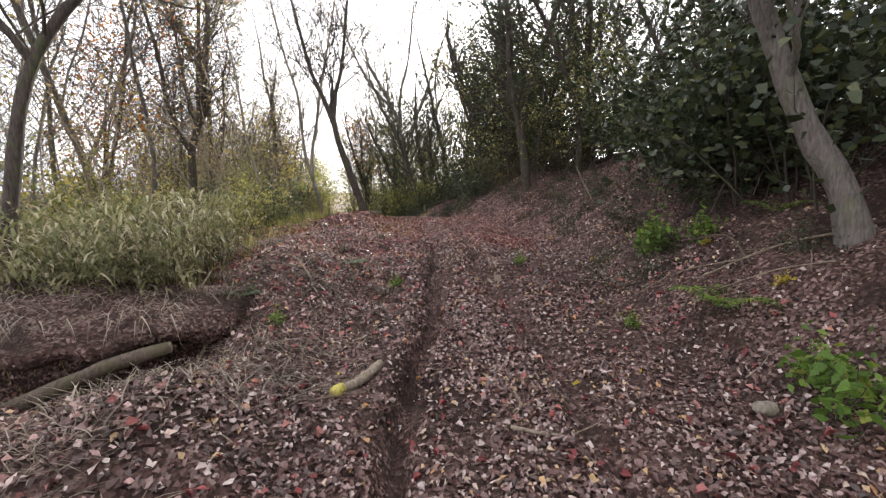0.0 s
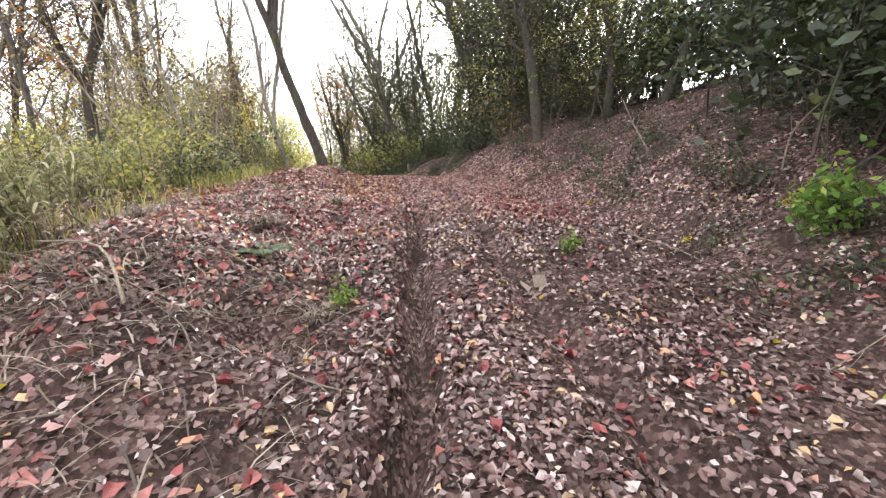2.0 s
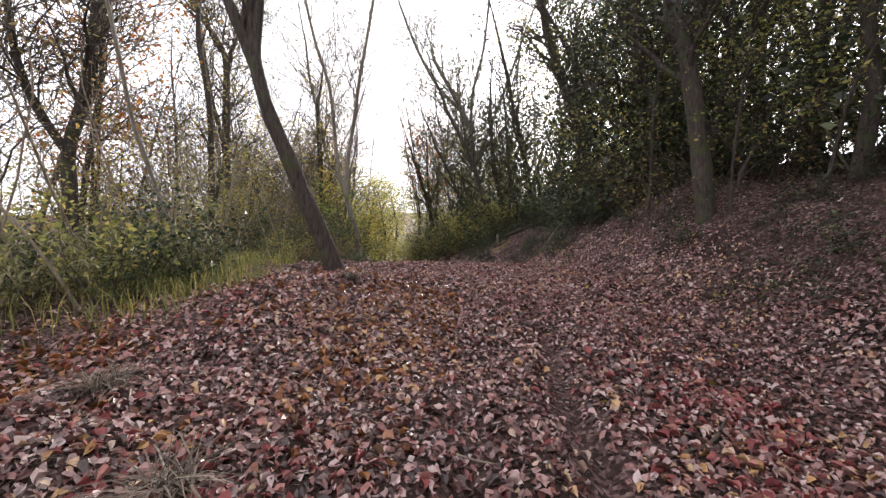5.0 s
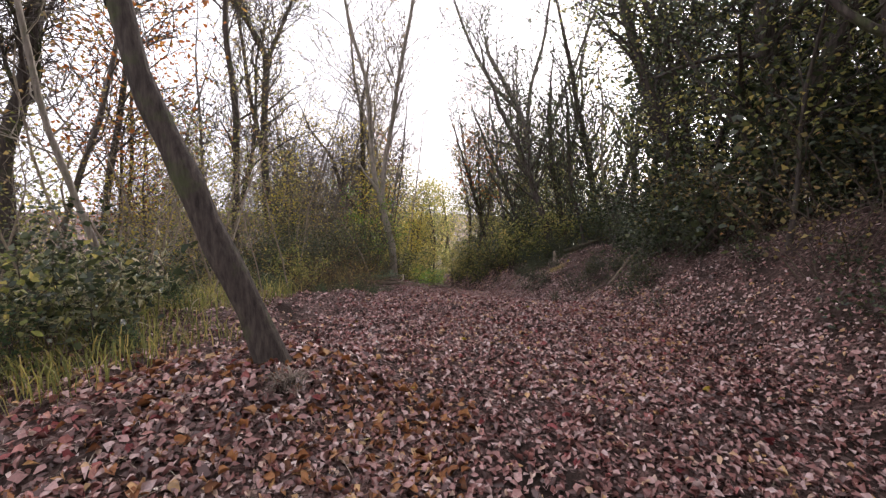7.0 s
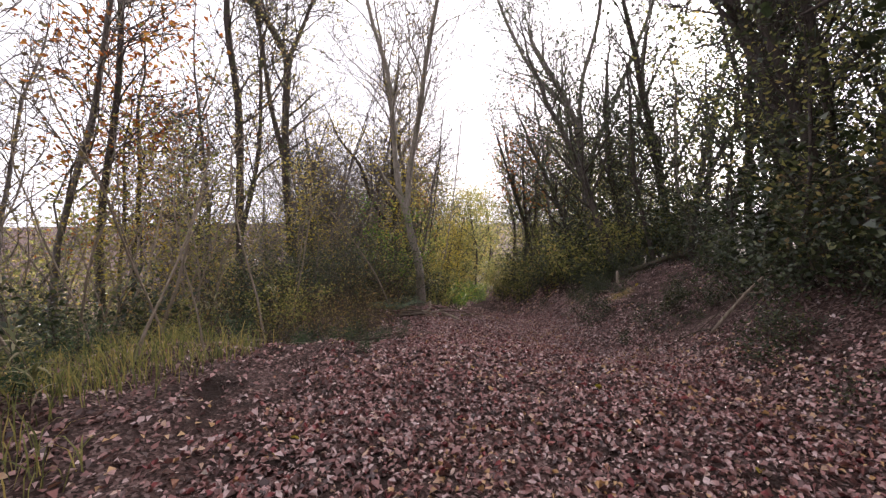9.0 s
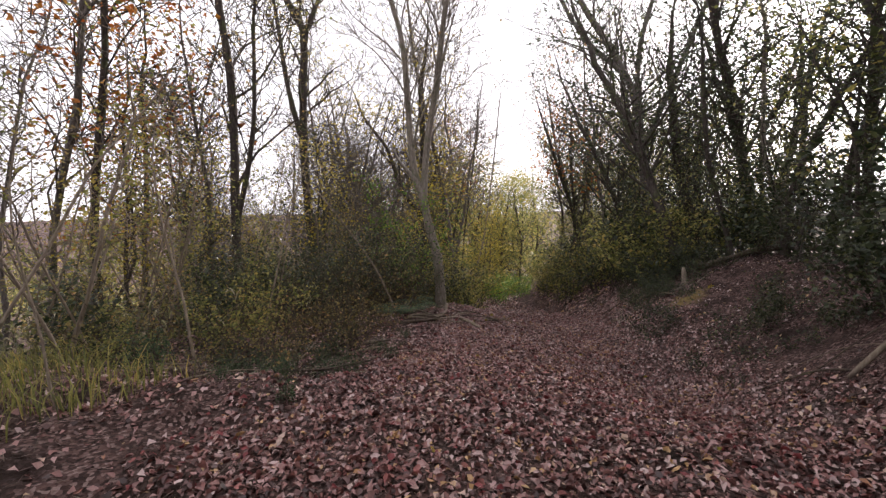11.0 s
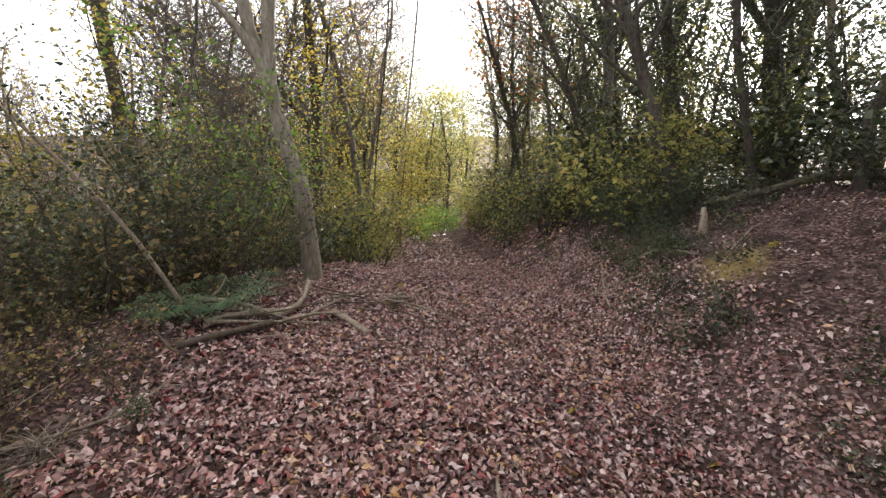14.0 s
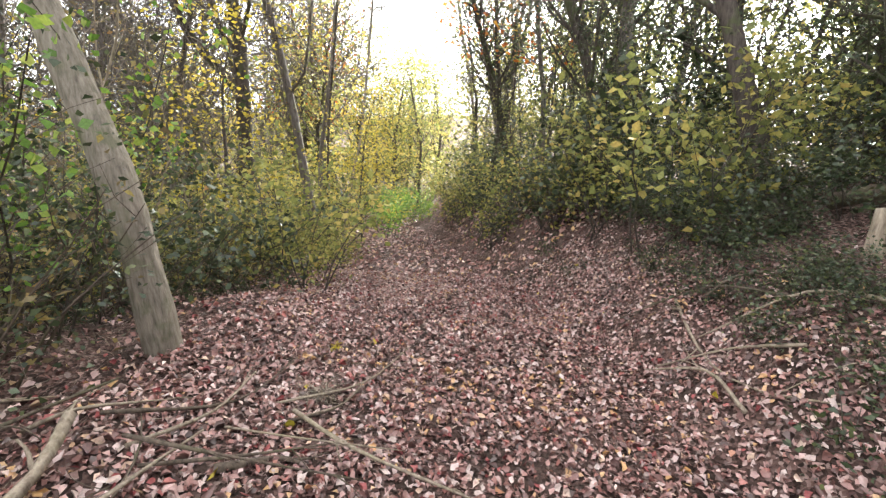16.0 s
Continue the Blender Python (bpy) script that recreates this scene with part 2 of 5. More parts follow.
def along(x, y):
    """Signed distance from the track's middle (right is positive) and the y of the nearest point on it."""
    x, y = np.asarray(x, float), np.asarray(y, float)
    best = np.full(x.shape, 1e18)
    d_out, y_out = np.zeros(x.shape), np.zeros(x.shape)
    for (ax, ay), (bx, by) in zip(TRACK[:-1], TRACK[1:]):
        ux, uy = bx - ax, by - ay
        k = np.clip(((x - ax) * ux + (y - ay) * uy) / (ux * ux + uy * uy), 0, 1)
        ex, ey = x - ax - k * ux, y - ay - k * uy
        q = ex * ex + ey * ey
        near = q < best
        side = np.where(ux * ey - uy * ex > 0, -1.0, 1.0)
        best = np.where(near, q, best)
        d_out = np.where(near, side * np.sqrt(q), d_out)
        y_out = np.where(near, ay + k * uy, y_out)
    return d_out, y_out


def lump(x, y, cx, cy, rx, ry):
    return np.exp(-((x - cx) / rx) ** 2 - ((y - cy) / ry) ** 2)


def rut_depth(x, y):
    """Two wheel ruts of a small crawler, pressed into the wet soil."""
    left_x = np.interp(y, [-2, 3, 5, 8, 10], [-0.3, -0.2, -0.06, -0.14, -0.2])
    right_x = np.interp(y, [-2, 3, 5, 7, 8.5, 10.8, 13], [1.45, 1.25, 0.98, 0.6, 0.5, 0.32, 0.15])
    fade_l = np.clip((10 - y) / 2.5, 0, 1)
    fade_r = np.clip((13 - y) / 2.5, 0, 1)
    wob = 0.05 * vnoise(x, y, 1.7, 3)
    left = np.exp(-((x - left_x + wob) / 0.09) ** 2) * fade_l
    right = np.exp(-((x - right_x + wob) / 0.12) ** 2) * fade_r
    tread = np.exp(-((x - right_x - 0.28) / 0.17) ** 4) * np.clip((7 - y) / 2, 0, 1) * (0.5 + 0.5 * np.sin(y * 2 * np.pi / 0.13))
    return left, right, tread


def rut_lip(x, y):
    """Mud squeezed up beside the deeper rut."""
    left_x = np.interp(y, [-2, 3, 5, 8, 10], [-0.3, -0.2, -0.06, -0.14, -0.2])
    return np.exp(-((x - left_x + 0.24) / 0.1) ** 2) * np.clip((9 - y) / 2, 0, 1) * (0.7 + 0.6 * vnoise(x, y, 3.5, 5))


PITS = ((-1.02, 8.08, 0.17, 0.22), (-0.72, 6.15, 0.17, 0.2), (-0.92, 6.93, 0.16, 0.2), (-1.0, 5.5, 0.24, 0.26), (-2.1, 4.75, 0.4, 0.2), (-1.6, 7.2, 0.25, 0.1), (-4.45, 8.5, 0.25, 0.25))


def bare(x, y):
    """Where pits leave naked soil."""
    return np.clip(sum(1.5 * lump(x, y, cx, cy, r * 1.1, r * 0.9) for cx, cy, r, dep in PITS), 0, 1)


def hollow(x, y):
    return np.exp(-((x + 3.75) / 1.6) ** 4 - ((y - 3.8 - 0.1 * vnoise(x, y, 1.5, 17)) / 0.75) ** 4)


def land(x, y):
    x, y = np.asarray(x, float), np.asarray(y, float)
    d, s = along(x, y)
    z = np.interp(s - 0.6, RISE_Y, RISE_Z) * 0.5 + np.interp(s + 0.6, RISE_Y, RISE_Z) * 0.5
    start = np.interp(s, [0, 14, 20, 25], [1.95, 1.9, 1.75, 1.35])
    cap = np.interp(s, [-10, 6, 12, 16, 22, 40], [4.6, 4.2, 3.0, 2.4, 2.0, 2.1])
    steep = np.interp(s, [0, 14, 20, 25], [0.85, 0.9, 0.85, 1.25])
    up = np.maximum(d - start, 0)
    up = np.sqrt(up * up + 0.09) - 0.3
    z = z + cap * (1 - np.exp(-steep * up / cap)) + 0.05 * np.minimum(up, 8) - 0.16 * np.clip(up - 8, 0, 45)
    down = np.maximum(-d - np.interp(s, [0, 6, 12, 25], [5.0, 4.2, 5.5, 4.5]), 0)
    z = z - 5.0 * (1 - np.exp(-0.13 * down / 5.0)) - 0.01 * np.minimum(down, 200) - 0.17 * np.clip(-d - 12, 0, 40)
    z = z + 0.36 * lump(x, y, -2.35, 9.4, 1.15, 3.2) + 0.25 * lump(x, y, -2.4, 12.3, 1.0, 1.3)
    z = z + 0.4 * lump(x, y, -2.0, 2.5, 0.75, 0.9) + 0.15 * lump(x, y, -2.0, 6.0, 0.7, 1.4)
    # hollows left by pulled roots on the spoil mound
    for cx, cy, r, dep in PITS:
        z = z - dep * lump(x, y, cx, cy, r * 1.2, r)
    # swells and dips of track and bank
    for cx, cy, rx, ry, rise in ((-7.5, 25.0, 2.0, 3.0, 0.46), (-0.75, 23.0, 2.0, 3.0, -0.5), (0.75, 8.0, 2.0, 3.0, 0.25), (3.0, 16.0, 1.2, 1.8, 0.37), (-2.25, 5.0, 1.2, 1.8, 0.27),
                                 (-6.0, 19.0, 1.2, 1.8, -0.22), (0.0, 22.0, 2.0, 3.0, -0.21), (-2.25, 11.0, 1.2, 1.8, -0.14), (3.0, 13.0, 0.8, 1.0, -0.22), (-6.75, 22.0, 0.8, 1.0, 0.18),
                                 (3.0, 4.0, 1.2, 1.8, 0.13), (3.0, 17.0, 1.2, 1.8, 0.14), (3.0, 9.0, 1.2, 1.8, 0.13), (1.5, 10.0, 0.8, 1.0, -0.13)):
        z = z + rise * lump(x, y, cx, cy, rx, ry)
    # washed-out hollow under the bamboo, with a steep face behind it
    z = z - 0.95 * hollow(x, y)
    left, right, tread = rut_depth(x, y)
    z = z - 0.27 * left - 0.13 * right + 0.06 * rut_lip(x, y) - 0.045 * tread
    rough = np.clip((np.abs(d) - 1.2) / 1.5, 0.25, 1.0)
    z = z + rough * (0.13 * vnoise(x, y, 0.8, 11) + 0.06 * vnoise(x, y, 2.3, 12)) + 0.025 * vnoise(x, y, 5.5, 13) * (0.5 + rough) + 0.012 * vnoise(x, y, 12, 14)
    far = np.clip((np.abs(d) - 12) / 25, 0, 1)
    return z + far * 0.8 * vnoise(x, y, 0.06, 15)


def land_slope(x, y, e=0.06):
    return (land(x + e, y) - land(x - e, y)) / (2 * e), (land(x, y + e) - land(x, y - e)) / (2 * e)


def ground_z(x, y):
    return float(land(np.array([x]), np.array([y]))[0])


gx = np.concatenate([-7 - np.geomspace(0.15, 900, 55)[::-1], np.arange(-7, 5.5, 0.09), 5.5 + np.geomspace(0.15, 900, 50)])
gy = np.concatenate([-2 - np.geomspace(0.15, 900, 40)[::-1], np.arange(-2, 12, 0.07), np.arange(12, 31, 0.12), 31 + np.geomspace(0.15, 900, 50)])
GX, GY = np.meshgrid(gx, gy)
GZ = land(GX.ravel(), GY.ravel())
nx, ny = len(gx), len(gy)
idx = np.arange(nx * ny).reshape(ny, nx)
quads = np.stack([idx[:-1, :-1], idx[:-1, 1:], idx[1:, 1:], idx[1:, :-1]], -1).reshape(-1, 4)
ground = mesh_object("ground", np.stack([GX.ravel(), GY.ravel(), GZ], -1), quads, SOIL, smooth=True)
tagged(ground, "dark brown forest soil with crawler ruts and leaf crumbs", "ground", kind="structure")


# ---- leaves ----
def leaf_mesh(name, pos, size, material, slope=None, tilt=0.5, narrow=0.55, parent=None, normal_up=True, droop=0.25, simple=False):
    """Small ovate leaves, each six corners, folded and curled. pos (n,3), size (n,)."""
    n = len(pos)
    ang = rng.uniform(0, 2 * np.pi, n)
    if normal_up:
        nz = np.stack([rng.normal(0, tilt, n), rng.normal(0, tilt, n), np.ones(n)], -1)
        if slope is not None:
            nz[:, 0] -= slope[0]
            nz[:, 1] -= slope[1]
    else:
        nz = rng.normal(0, 1, (n, 3))
        nz[:, 2] += 0.4
    nz /= np.linalg.norm(nz, axis=1)[:, None]
    t = np.stack([np.cos(ang), np.sin(ang), np.zeros(n)], -1)
    t -= nz * (t * nz).sum(1)[:, None]
    t /= np.linalg.norm(t, axis=1)[:, None]
    b = np.cross(nz, t)
    curl = rng.uniform(-0.1, droop, n)
    w = narrow * rng.uniform(0.75, 1.2, n)
    if simple:
        u, v, h = np.array([-0.5, -0.02, 0.5, 0.02]), np.array([0.0, 0.55, 0.0, -0.55]), np.array([0.0, 0.8, -0.3, 0.8])
        P = pos[:, None, :] + size[:, None, None] * (u[None, :, None] * t[:, None, :] + (w[:, None] * v[None, :])[:, :, None] * b[:, None, :]
                                                     + (curl[:, None] * h[None, :])[:, :, None] * nz[:, None, :] + rng.normal(0, 0.07, (n, 4, 3)))
        return mesh_object(name, P.reshape(-1, 3), np.arange(n * 4).reshape(n, 4), material, parent)
    # base, two right, tip, two left
    u = np.array([-0.5, -0.12, 0.22, 0.5, 0.22, -0.12])
    v = np.array([0.0, 0.5, 0.38, 0.0, -0.38, -0.5])
    h = np.array([0.0, 1.0, 0.9, -0.3, 0.9, 1.0])
    P = pos[:, None, :] + size[:, None, None] * (u[None, :, None] * t[:, None, :] + (w[:, None] * v[None, :])[:, :, None] * b[:, None, :]
                                                 + (curl[:, None] * h[None, :])[:, :, None] * nz[:, None, :] + rng.normal(0, 0.075, (n, 6, 3)))
    o = np.arange(n)[:, None] * 6
    F = np.concatenate([o + np.array([0, 1, 2, 3]), o + np.array([0, 3, 4, 5])], 0)
    return mesh_object(name, P.reshape(-1, 3), F, material, parent)


def blade_mesh(name, base, length, width, lean, material, parent=None, rise=1.0):
    """Grass blades or long leaves: three bent segments that taper. base (n,3); lean (n,3) is the direction of bending."""
    n = len(base)
    side = np.stack([-lean[:, 1], lean[:, 0], np.zeros(n)], -1)
    side /= np.maximum(np.linalg.norm(side, axis=1), 1e-6)[:, None]
    P = np.zeros((n, 7, 3))
    for k, f in enumerate((0.0, 0.4, 0.75)):
        c = base + length[:, None] * (f * np.array([0, 0, rise]) * (1 - 0.45 * f) + (f ** 1.7) * lean)
        ww = width[:, None] * (0.7, 1.0, 0.65)[k] * 0.5
        P[:, 2 * k] = c - side * ww
        P[:, 2 * k + 1] = c + side * ww
    P[:, 6] = base + length[:, None] * (np.array([0, 0, rise]) * 0.5 + lean)
    o = np.arange(n)[:, None] * 7
    F = np.concatenate([o + np.array(q) for q in ([0, 1, 3], [0, 3, 2], [2, 3, 5], [2, 5, 4], [4, 5, 6])], 0)
    return mesh_object(name, P.reshape(-1, 3), F, material, parent)


def scatter(n, d_range, y_range, accept=None):
    """Random places by distance from the track's middle and y along it."""
    y = rng.uniform(*y_range, n)
    d = rng.uniform(*d_range, n)
    cx = np.interp(y, TRACK[:, 1], TRACK[:, 0])
    x = cx + d
    if accept is not None:
        keep = rng.uniform(0, 1, n) < accept(x, y, d)
        x, y, d = x[keep], y[keep], d[keep]
    return x, y, d


def litter(name, n, d_range, y_range, size, material, label, accept=None, tilt=0.48, lift=0.025, simple=False):
    x, y, d = scatter(n, d_range, y_range, accept)
    z = land(x, y) + rng.uniform(0.002, lift, len(x))
    ob = leaf_mesh(name, np.stack([x, y, z], -1), rng.uniform(*size, len(x)), material, land_slope(x, y), tilt, 0.58, droop=0.5, simple=simple)
    return tagged(ob, label, "fallen leaves", kind="stuff")


def trail_cover(x, y, d):
    left, right, tread = rut_depth(x, y)
    p = np.clip(0.72 + 0.55 * vnoise(x, y, 1.1, 21) + 0.25 * vnoise(x, y, 3.1, 22), 0.1, 1)
    p = np.where(y > 9, np.maximum(p, 0.8), p)
    p = p * (1 - 0.95 * np.clip(1.4 * left + 1.2 * right, 0, 1)) * (1 - 0.65 * tread)
    p = p * np.where((y < 9) & (d > 0.55), 0.42 + 0.38 * (vnoise(x, y, 0.9, 24) > -0.1), 1)
    p = p * np.where((d < -0.9) & (y > 3.3) & (y < 6.2), 0.4, 1) * (1 - hollow(x, y)) * (1 - bare(x, y)) 
    return p * np.clip((3.3 - np.abs(d)) / 0.9, 0, 1)


def bank_cover(x, y, d):
    return np.clip(0.45 + 0.6 * vnoise(x, y, 0.9, 23), 0.06, 1) * np.clip((np.abs(d) - 1.7) / 1.0, 0, 1) * np.where(d > 0, 0.42, 1) * (1 - hollow(x, y)) + 0.25 * ((d < -1.9) & (d > -4.6) & (y > 6))


litter("leaf_litter", 50000, (-3.3, 3.3), (-0.5, 9), (0.03, 0.072), DULL_LITTER, "faded brown and grey fallen leaves strewn over the track", trail_cover)
litter("leaf_litter", 32000, (-3.3, 3.3), (8, 14), (0.032, 0.072), LITTER, "brown and mauve fallen leaves strewn over the track", trail_cover)
litter("leaf_litter", 50000, (-3.3, 3.3), (-0.5, 12), (0.022, 0.05), DULL_LITTER, "small crumpled leaves strewn over the track", trail_cover, simple=True)
litter("leaf_litter", 36000, (-3.3, 3.3), (21, 31), (0.036, 0.08), MAUVE_LITTER, "faded fallen leaves carpeting the sunken track", trail_cover)
litter("leaf_litter", 32000, (-3.3, 3.3), (14, 22.5), (0.036, 0.076), LITTER, "thick carpet of brown fallen leaves on the track", trail_cover)
litter("leaf_litter", 62000, (-3.3, 3.3), (14, 31), (0.028, 0.055), LITTER, "small crumpled leaves in the carpet of leaves", trail_cover, simple=True)
litter("leaf_litter", 50000, (1.7, 7.5), (-1, 32), (0.04, 0.078), DULL_LITTER, "brown fallen leaves on the shaded bank", bank_cover, simple=True)
litter("leaf_litter", 62000, (-8, -1.7), (-1, 32), (0.045, 0.085), LITTER, "withered leaves under the undergrowth", bank_cover, simple=True)
litter("leaf_litter", 9000, (-4, 4), (31, 48), (0.09, 0.16), LITTER, "fallen leaves strewn far down the track", simple=True)
litter("red_leaf_litter", 15000, (-4.2, 1.4), (3.5, 14), (0.04, 0.085), RED_LITTER, "crimson maple leaves fallen on the mound",
       lambda x, y, d: np.clip(0.4 + 0.8 * vnoise(x, y, 0.7, 31), 0.05, 1) * np.clip((y - 4.6) / 2.5, 0, 1) * np.clip((13 - y) / 3, 0.25, 1) * (1 - bare(x, y)) * (1 - np.clip(1.3 * rut_depth(x, y)[0] + rut_depth(x, y)[1], 0, 1)))
litter("brown_leaf_litter", 3000, (-5.0, -0.8), (9, 13), (0.05, 0.1), RUSTY_LITTER, "large rusty leaves drifted below the arching tree", lambda x, y, d: np.clip(0.4 + 0.9 * vnoise(x, y, 0.9, 33), 0, 1))
litter("red_leaf_litter", 420, (-2.6, 3.0), (1.5, 6), (0.05, 0.1), RED_LITTER, "a few crimson leaves among faded ones")
litter("red_leaf_litter", 3200, (-3.4, 2.0), (14, 31), (0.04, 0.08), RED_LITTER, "reddish fallen leaves on the track")
litter("yellow_leaf_litter", 80, (-2.6, 2.6), (1, 31), (0.05, 0.09), YELLOW_LEAF, "scattered yellow fallen leaves")


rng.bit_generator.state = dict(bit_generator="PCG64", state=dict(state=297153082144726089497132537642783991766, inc=261136684632268670825940853076396136793), has_uint32=0, uinteger=0)  # one fixed planting


# ---- tubes: trunks, limbs, sticks ----
class Tubes:
    """Collects tapered tubes for one mesh."""

    def __init__(self):
        self.v, self.f, self.n = [], [], 0

    def add(self, pts, radii, sides=6, caps=True):
        pts = np.asarray(pts, float)
        radii = np.asarray(radii, float)
        tan = np.gradient(pts, axis=0)
        tan /= np.maximum(np.linalg.norm(tan, axis=1), 1e-9)[:, None]
        ref = np.array([0.9, 0.3, 0.1]) if abs(tan[0, 0]) < 0.8 else np.array([0.1, 0.9, 0.3])
        a = np.cross(tan, ref)
        a /= np.linalg.norm(a, axis=1)[:, None]
        b = np.cross(tan, a)
        th = np.arange(sides) * 2 * np.pi / sides
        ring = pts[:, None, :] + radii[:, None, None] * (np.cos(th)[None, :, None] * a[:, None, :] + np.sin(th)[None, :, None] * b[:, None, :])
        m = len(pts)
        self.v.append(ring.reshape(-1, 3))
        i = np.arange(m - 1)[:, None] * sides
        j = np.arange(sides)[None, :]
        k = (j + 1) % sides
        q = np.stack([i + j, i + k, i + sides + k, i + sides + j], -1).reshape(-1, 4)
        self.f.append(q + self.n)
        first = self.n
        self.n += m * sides
        # end caps
        for row, flip in (((0, True), (m - 1, False)) if caps else ()):
            self.v.append(pts[row][None, :])
            r = row * sides + first
            for s0 in range(sides):
                e0, e1 = r + s0, r + (s0 + 1) % sides
                self.f.append(np.array([[self.n, e1, e0, e0]] if flip else [[self.n, e0, e1, e1]]))
            self.n += 1

    def make(self, name, material, parent=None):
        v = np.concatenate(self.v)
        f = np.concatenate(self.f)
        tri = f[:, 2] == f[:, 3]
        t = f[tri][:, :3]
        q = f[~tri]
        t2 = np.concatenate([q[:, [0, 1, 2]], q[:, [0, 2, 3]], t])
        return mesh_object(name, v, t2, material, parent, smooth=True)


def spline(pts, n):
    """Catmull-Rom through the points."""
    p = np.asarray(pts, float)
    p = np.vstack([2 * p[0] - p[1], p, 2 * p[-1] - p[-2]])
    t = np.linspace(0, len(p) - 3 - 1e-6, n)
    i = t.astype(int)
    f = (t - i)[:, None]
    a, b, c, d = p[i], p[i + 1], p[i + 2], p[i + 3]
    return 0.5 * (2 * b + (c - a) * f + (2 * a - 5 * b + 4 * c - d) * f ** 2 + (3 * b - a - 3 * c + d) * f ** 3)


def grow(start, direction, length, steps, wander, lift=0.0):
    p = np.array(start, float)
    d = np.array(direction, float)
    d /= np.linalg.norm(d)
    out = [p.copy()]
    for _ in range(steps):
        d = d + rng.normal(0, wander, 3)
        d[2] += lift
        d /= np.linalg.norm(d)
        p = p + d * length / steps
        out.append(p.copy())
    return np.array(out), d


def branchwork(tubes, stem, r0, r1, first, count, reach, up, tips, levels=3, wander=0.2, sub=4, each=None, least=0.009):
    """Branches from a stem (points along it), recursing; collects the twig points in tips. each: makes one set of tubes for each branch."""
    n = len(stem)
    turn = rng.uniform(0, 2 * np.pi)
    for k in range(count):
        f = first + (1 - first) * ((k + rng.uniform(0, 1)) / count)
        i = min(int(f * (n - 1)), n - 2)
        g = f * (n - 1) - i
        p = stem[i] * (1 - g) + stem[i + 1] * g
        axis = stem[min(i + 1, n - 1)] - stem[i]
        axis = axis / max(np.linalg.norm(axis), 1e-9)
        turn += 2.4 + rng.normal(0, 0.4)
        out = np.array([math.cos(turn), math.sin(turn), rng.uniform(-0.1, 0.5)])
        d = out * (1 - up) + axis * up
        length = reach * rng.uniform(0.55, 1.2) * (1.15 - 0.5 * f)
        pts, end = grow(p, d, length, 5 if levels > 2 else 4 if levels > 1 else 2, wander, 0.05)
        rr = max((r0 + (r1 - r0) * f) * 0.4, least)
        rad = np.linspace(rr, max(rr * 0.3, least * 0.5), len(pts))
        tb = tubes if each is None else each()
        tb.add(pts, rad, 6 if rr > 0.04 else 3, caps=False)
        if levels > 1:
            branchwork(tb, pts, rr, rr * 0.3, 0.2, sub, reach * 0.52, up * 0.9, tips, levels - 1, wander * 1.2, sub, None, least)
        else:
            tips.append(pts[1:])


def tree(label, stems, radius, leaf, leaf_count, leaf_size, bark=BARK, count=9, reach=2.2, first=0.45, up=0.45, levels=3, sub=4, spread=0.25, narrow=0.5,
         name="tree", group="", category="tree", top=True, split=True, stem_first=0.3, least=0.009, rise=1.3):
    """A tree from its stems (lists of control points; the first is the trunk). Parts: trunk, each further stem, each limb, crown."""
    stems = [np.asarray(s, float) for s in stems]
    base = stems[0][0].copy()
    root = new(name)
    root.location = base
    tagged(root, label, category, group)
    tips, limbs = [], []

    def limb():
        if split or not limbs:
            limbs.append(Tubes())
        return limbs[-1]

    for k, s in enumerate(stems):
        m = 14 if split else 7
        pts = spline(s - base, m)
        ra, rb = (radius, radius * 0.62) if k == 0 else (radius * 0.62, radius * 0.32)
        rad = np.linspace(ra, rb, m) * (1 + 0.07 * np.sin(np.arange(m) * 2.1 + k))
        if k == 0:
            rad[0] *= 1.35
            rad[1] *= 1.08
        tb = Tubes()
        tb.add(pts, rad, 10 if split else 6, caps=False)
        if top:
            last = pts[-1] - pts[-3]
            ext, _ = grow(pts[-1], last / np.linalg.norm(last) + np.array([0, 0, 0.2]), reach * rise, 6, 0.1, 0.03)
            tb.add(ext, np.linspace(rb, 0.006, len(ext)), 6 if split else 4, caps=False)
            if not (k == 0 and len(stems) > 1 and first > 0.9):
                branchwork(None, ext, rb, 0.01, 0.05, max(4, count // 2), reach * 0.8, up, tips, max(levels - 1, 2), sub=sub, each=limb, least=least)
        tb.make("trunk" if k == 0 else "stem", bark, root)
        if k == 0 and len(stems) > 1 and first > 0.9:
            continue
        branchwork(None, pts, ra, rb, first if k == 0 else stem_first, count if len(stems) == 1 else max(4, count // 2), reach, up, tips, levels, sub=sub, each=limb, least=least)
    for tb in limbs:
        tagged(tb.make("limb" if split else "branchwork", bark, root), kind="" if split else "stuff")
    if leaf is not None and leaf_count:
        tp = np.concatenate(tips)
        pos = tp[rng.integers(0, len(tp), leaf_count)] + rng.normal(0, spread, (leaf_count, 3)) * np.array([1, 1, 0.7])
        leaf_mesh("crown", pos, rng.uniform(*leaf_size, leaf_count), leaf, None, 1.0, narrow, root, normal_up=False, simple=True)
    return root


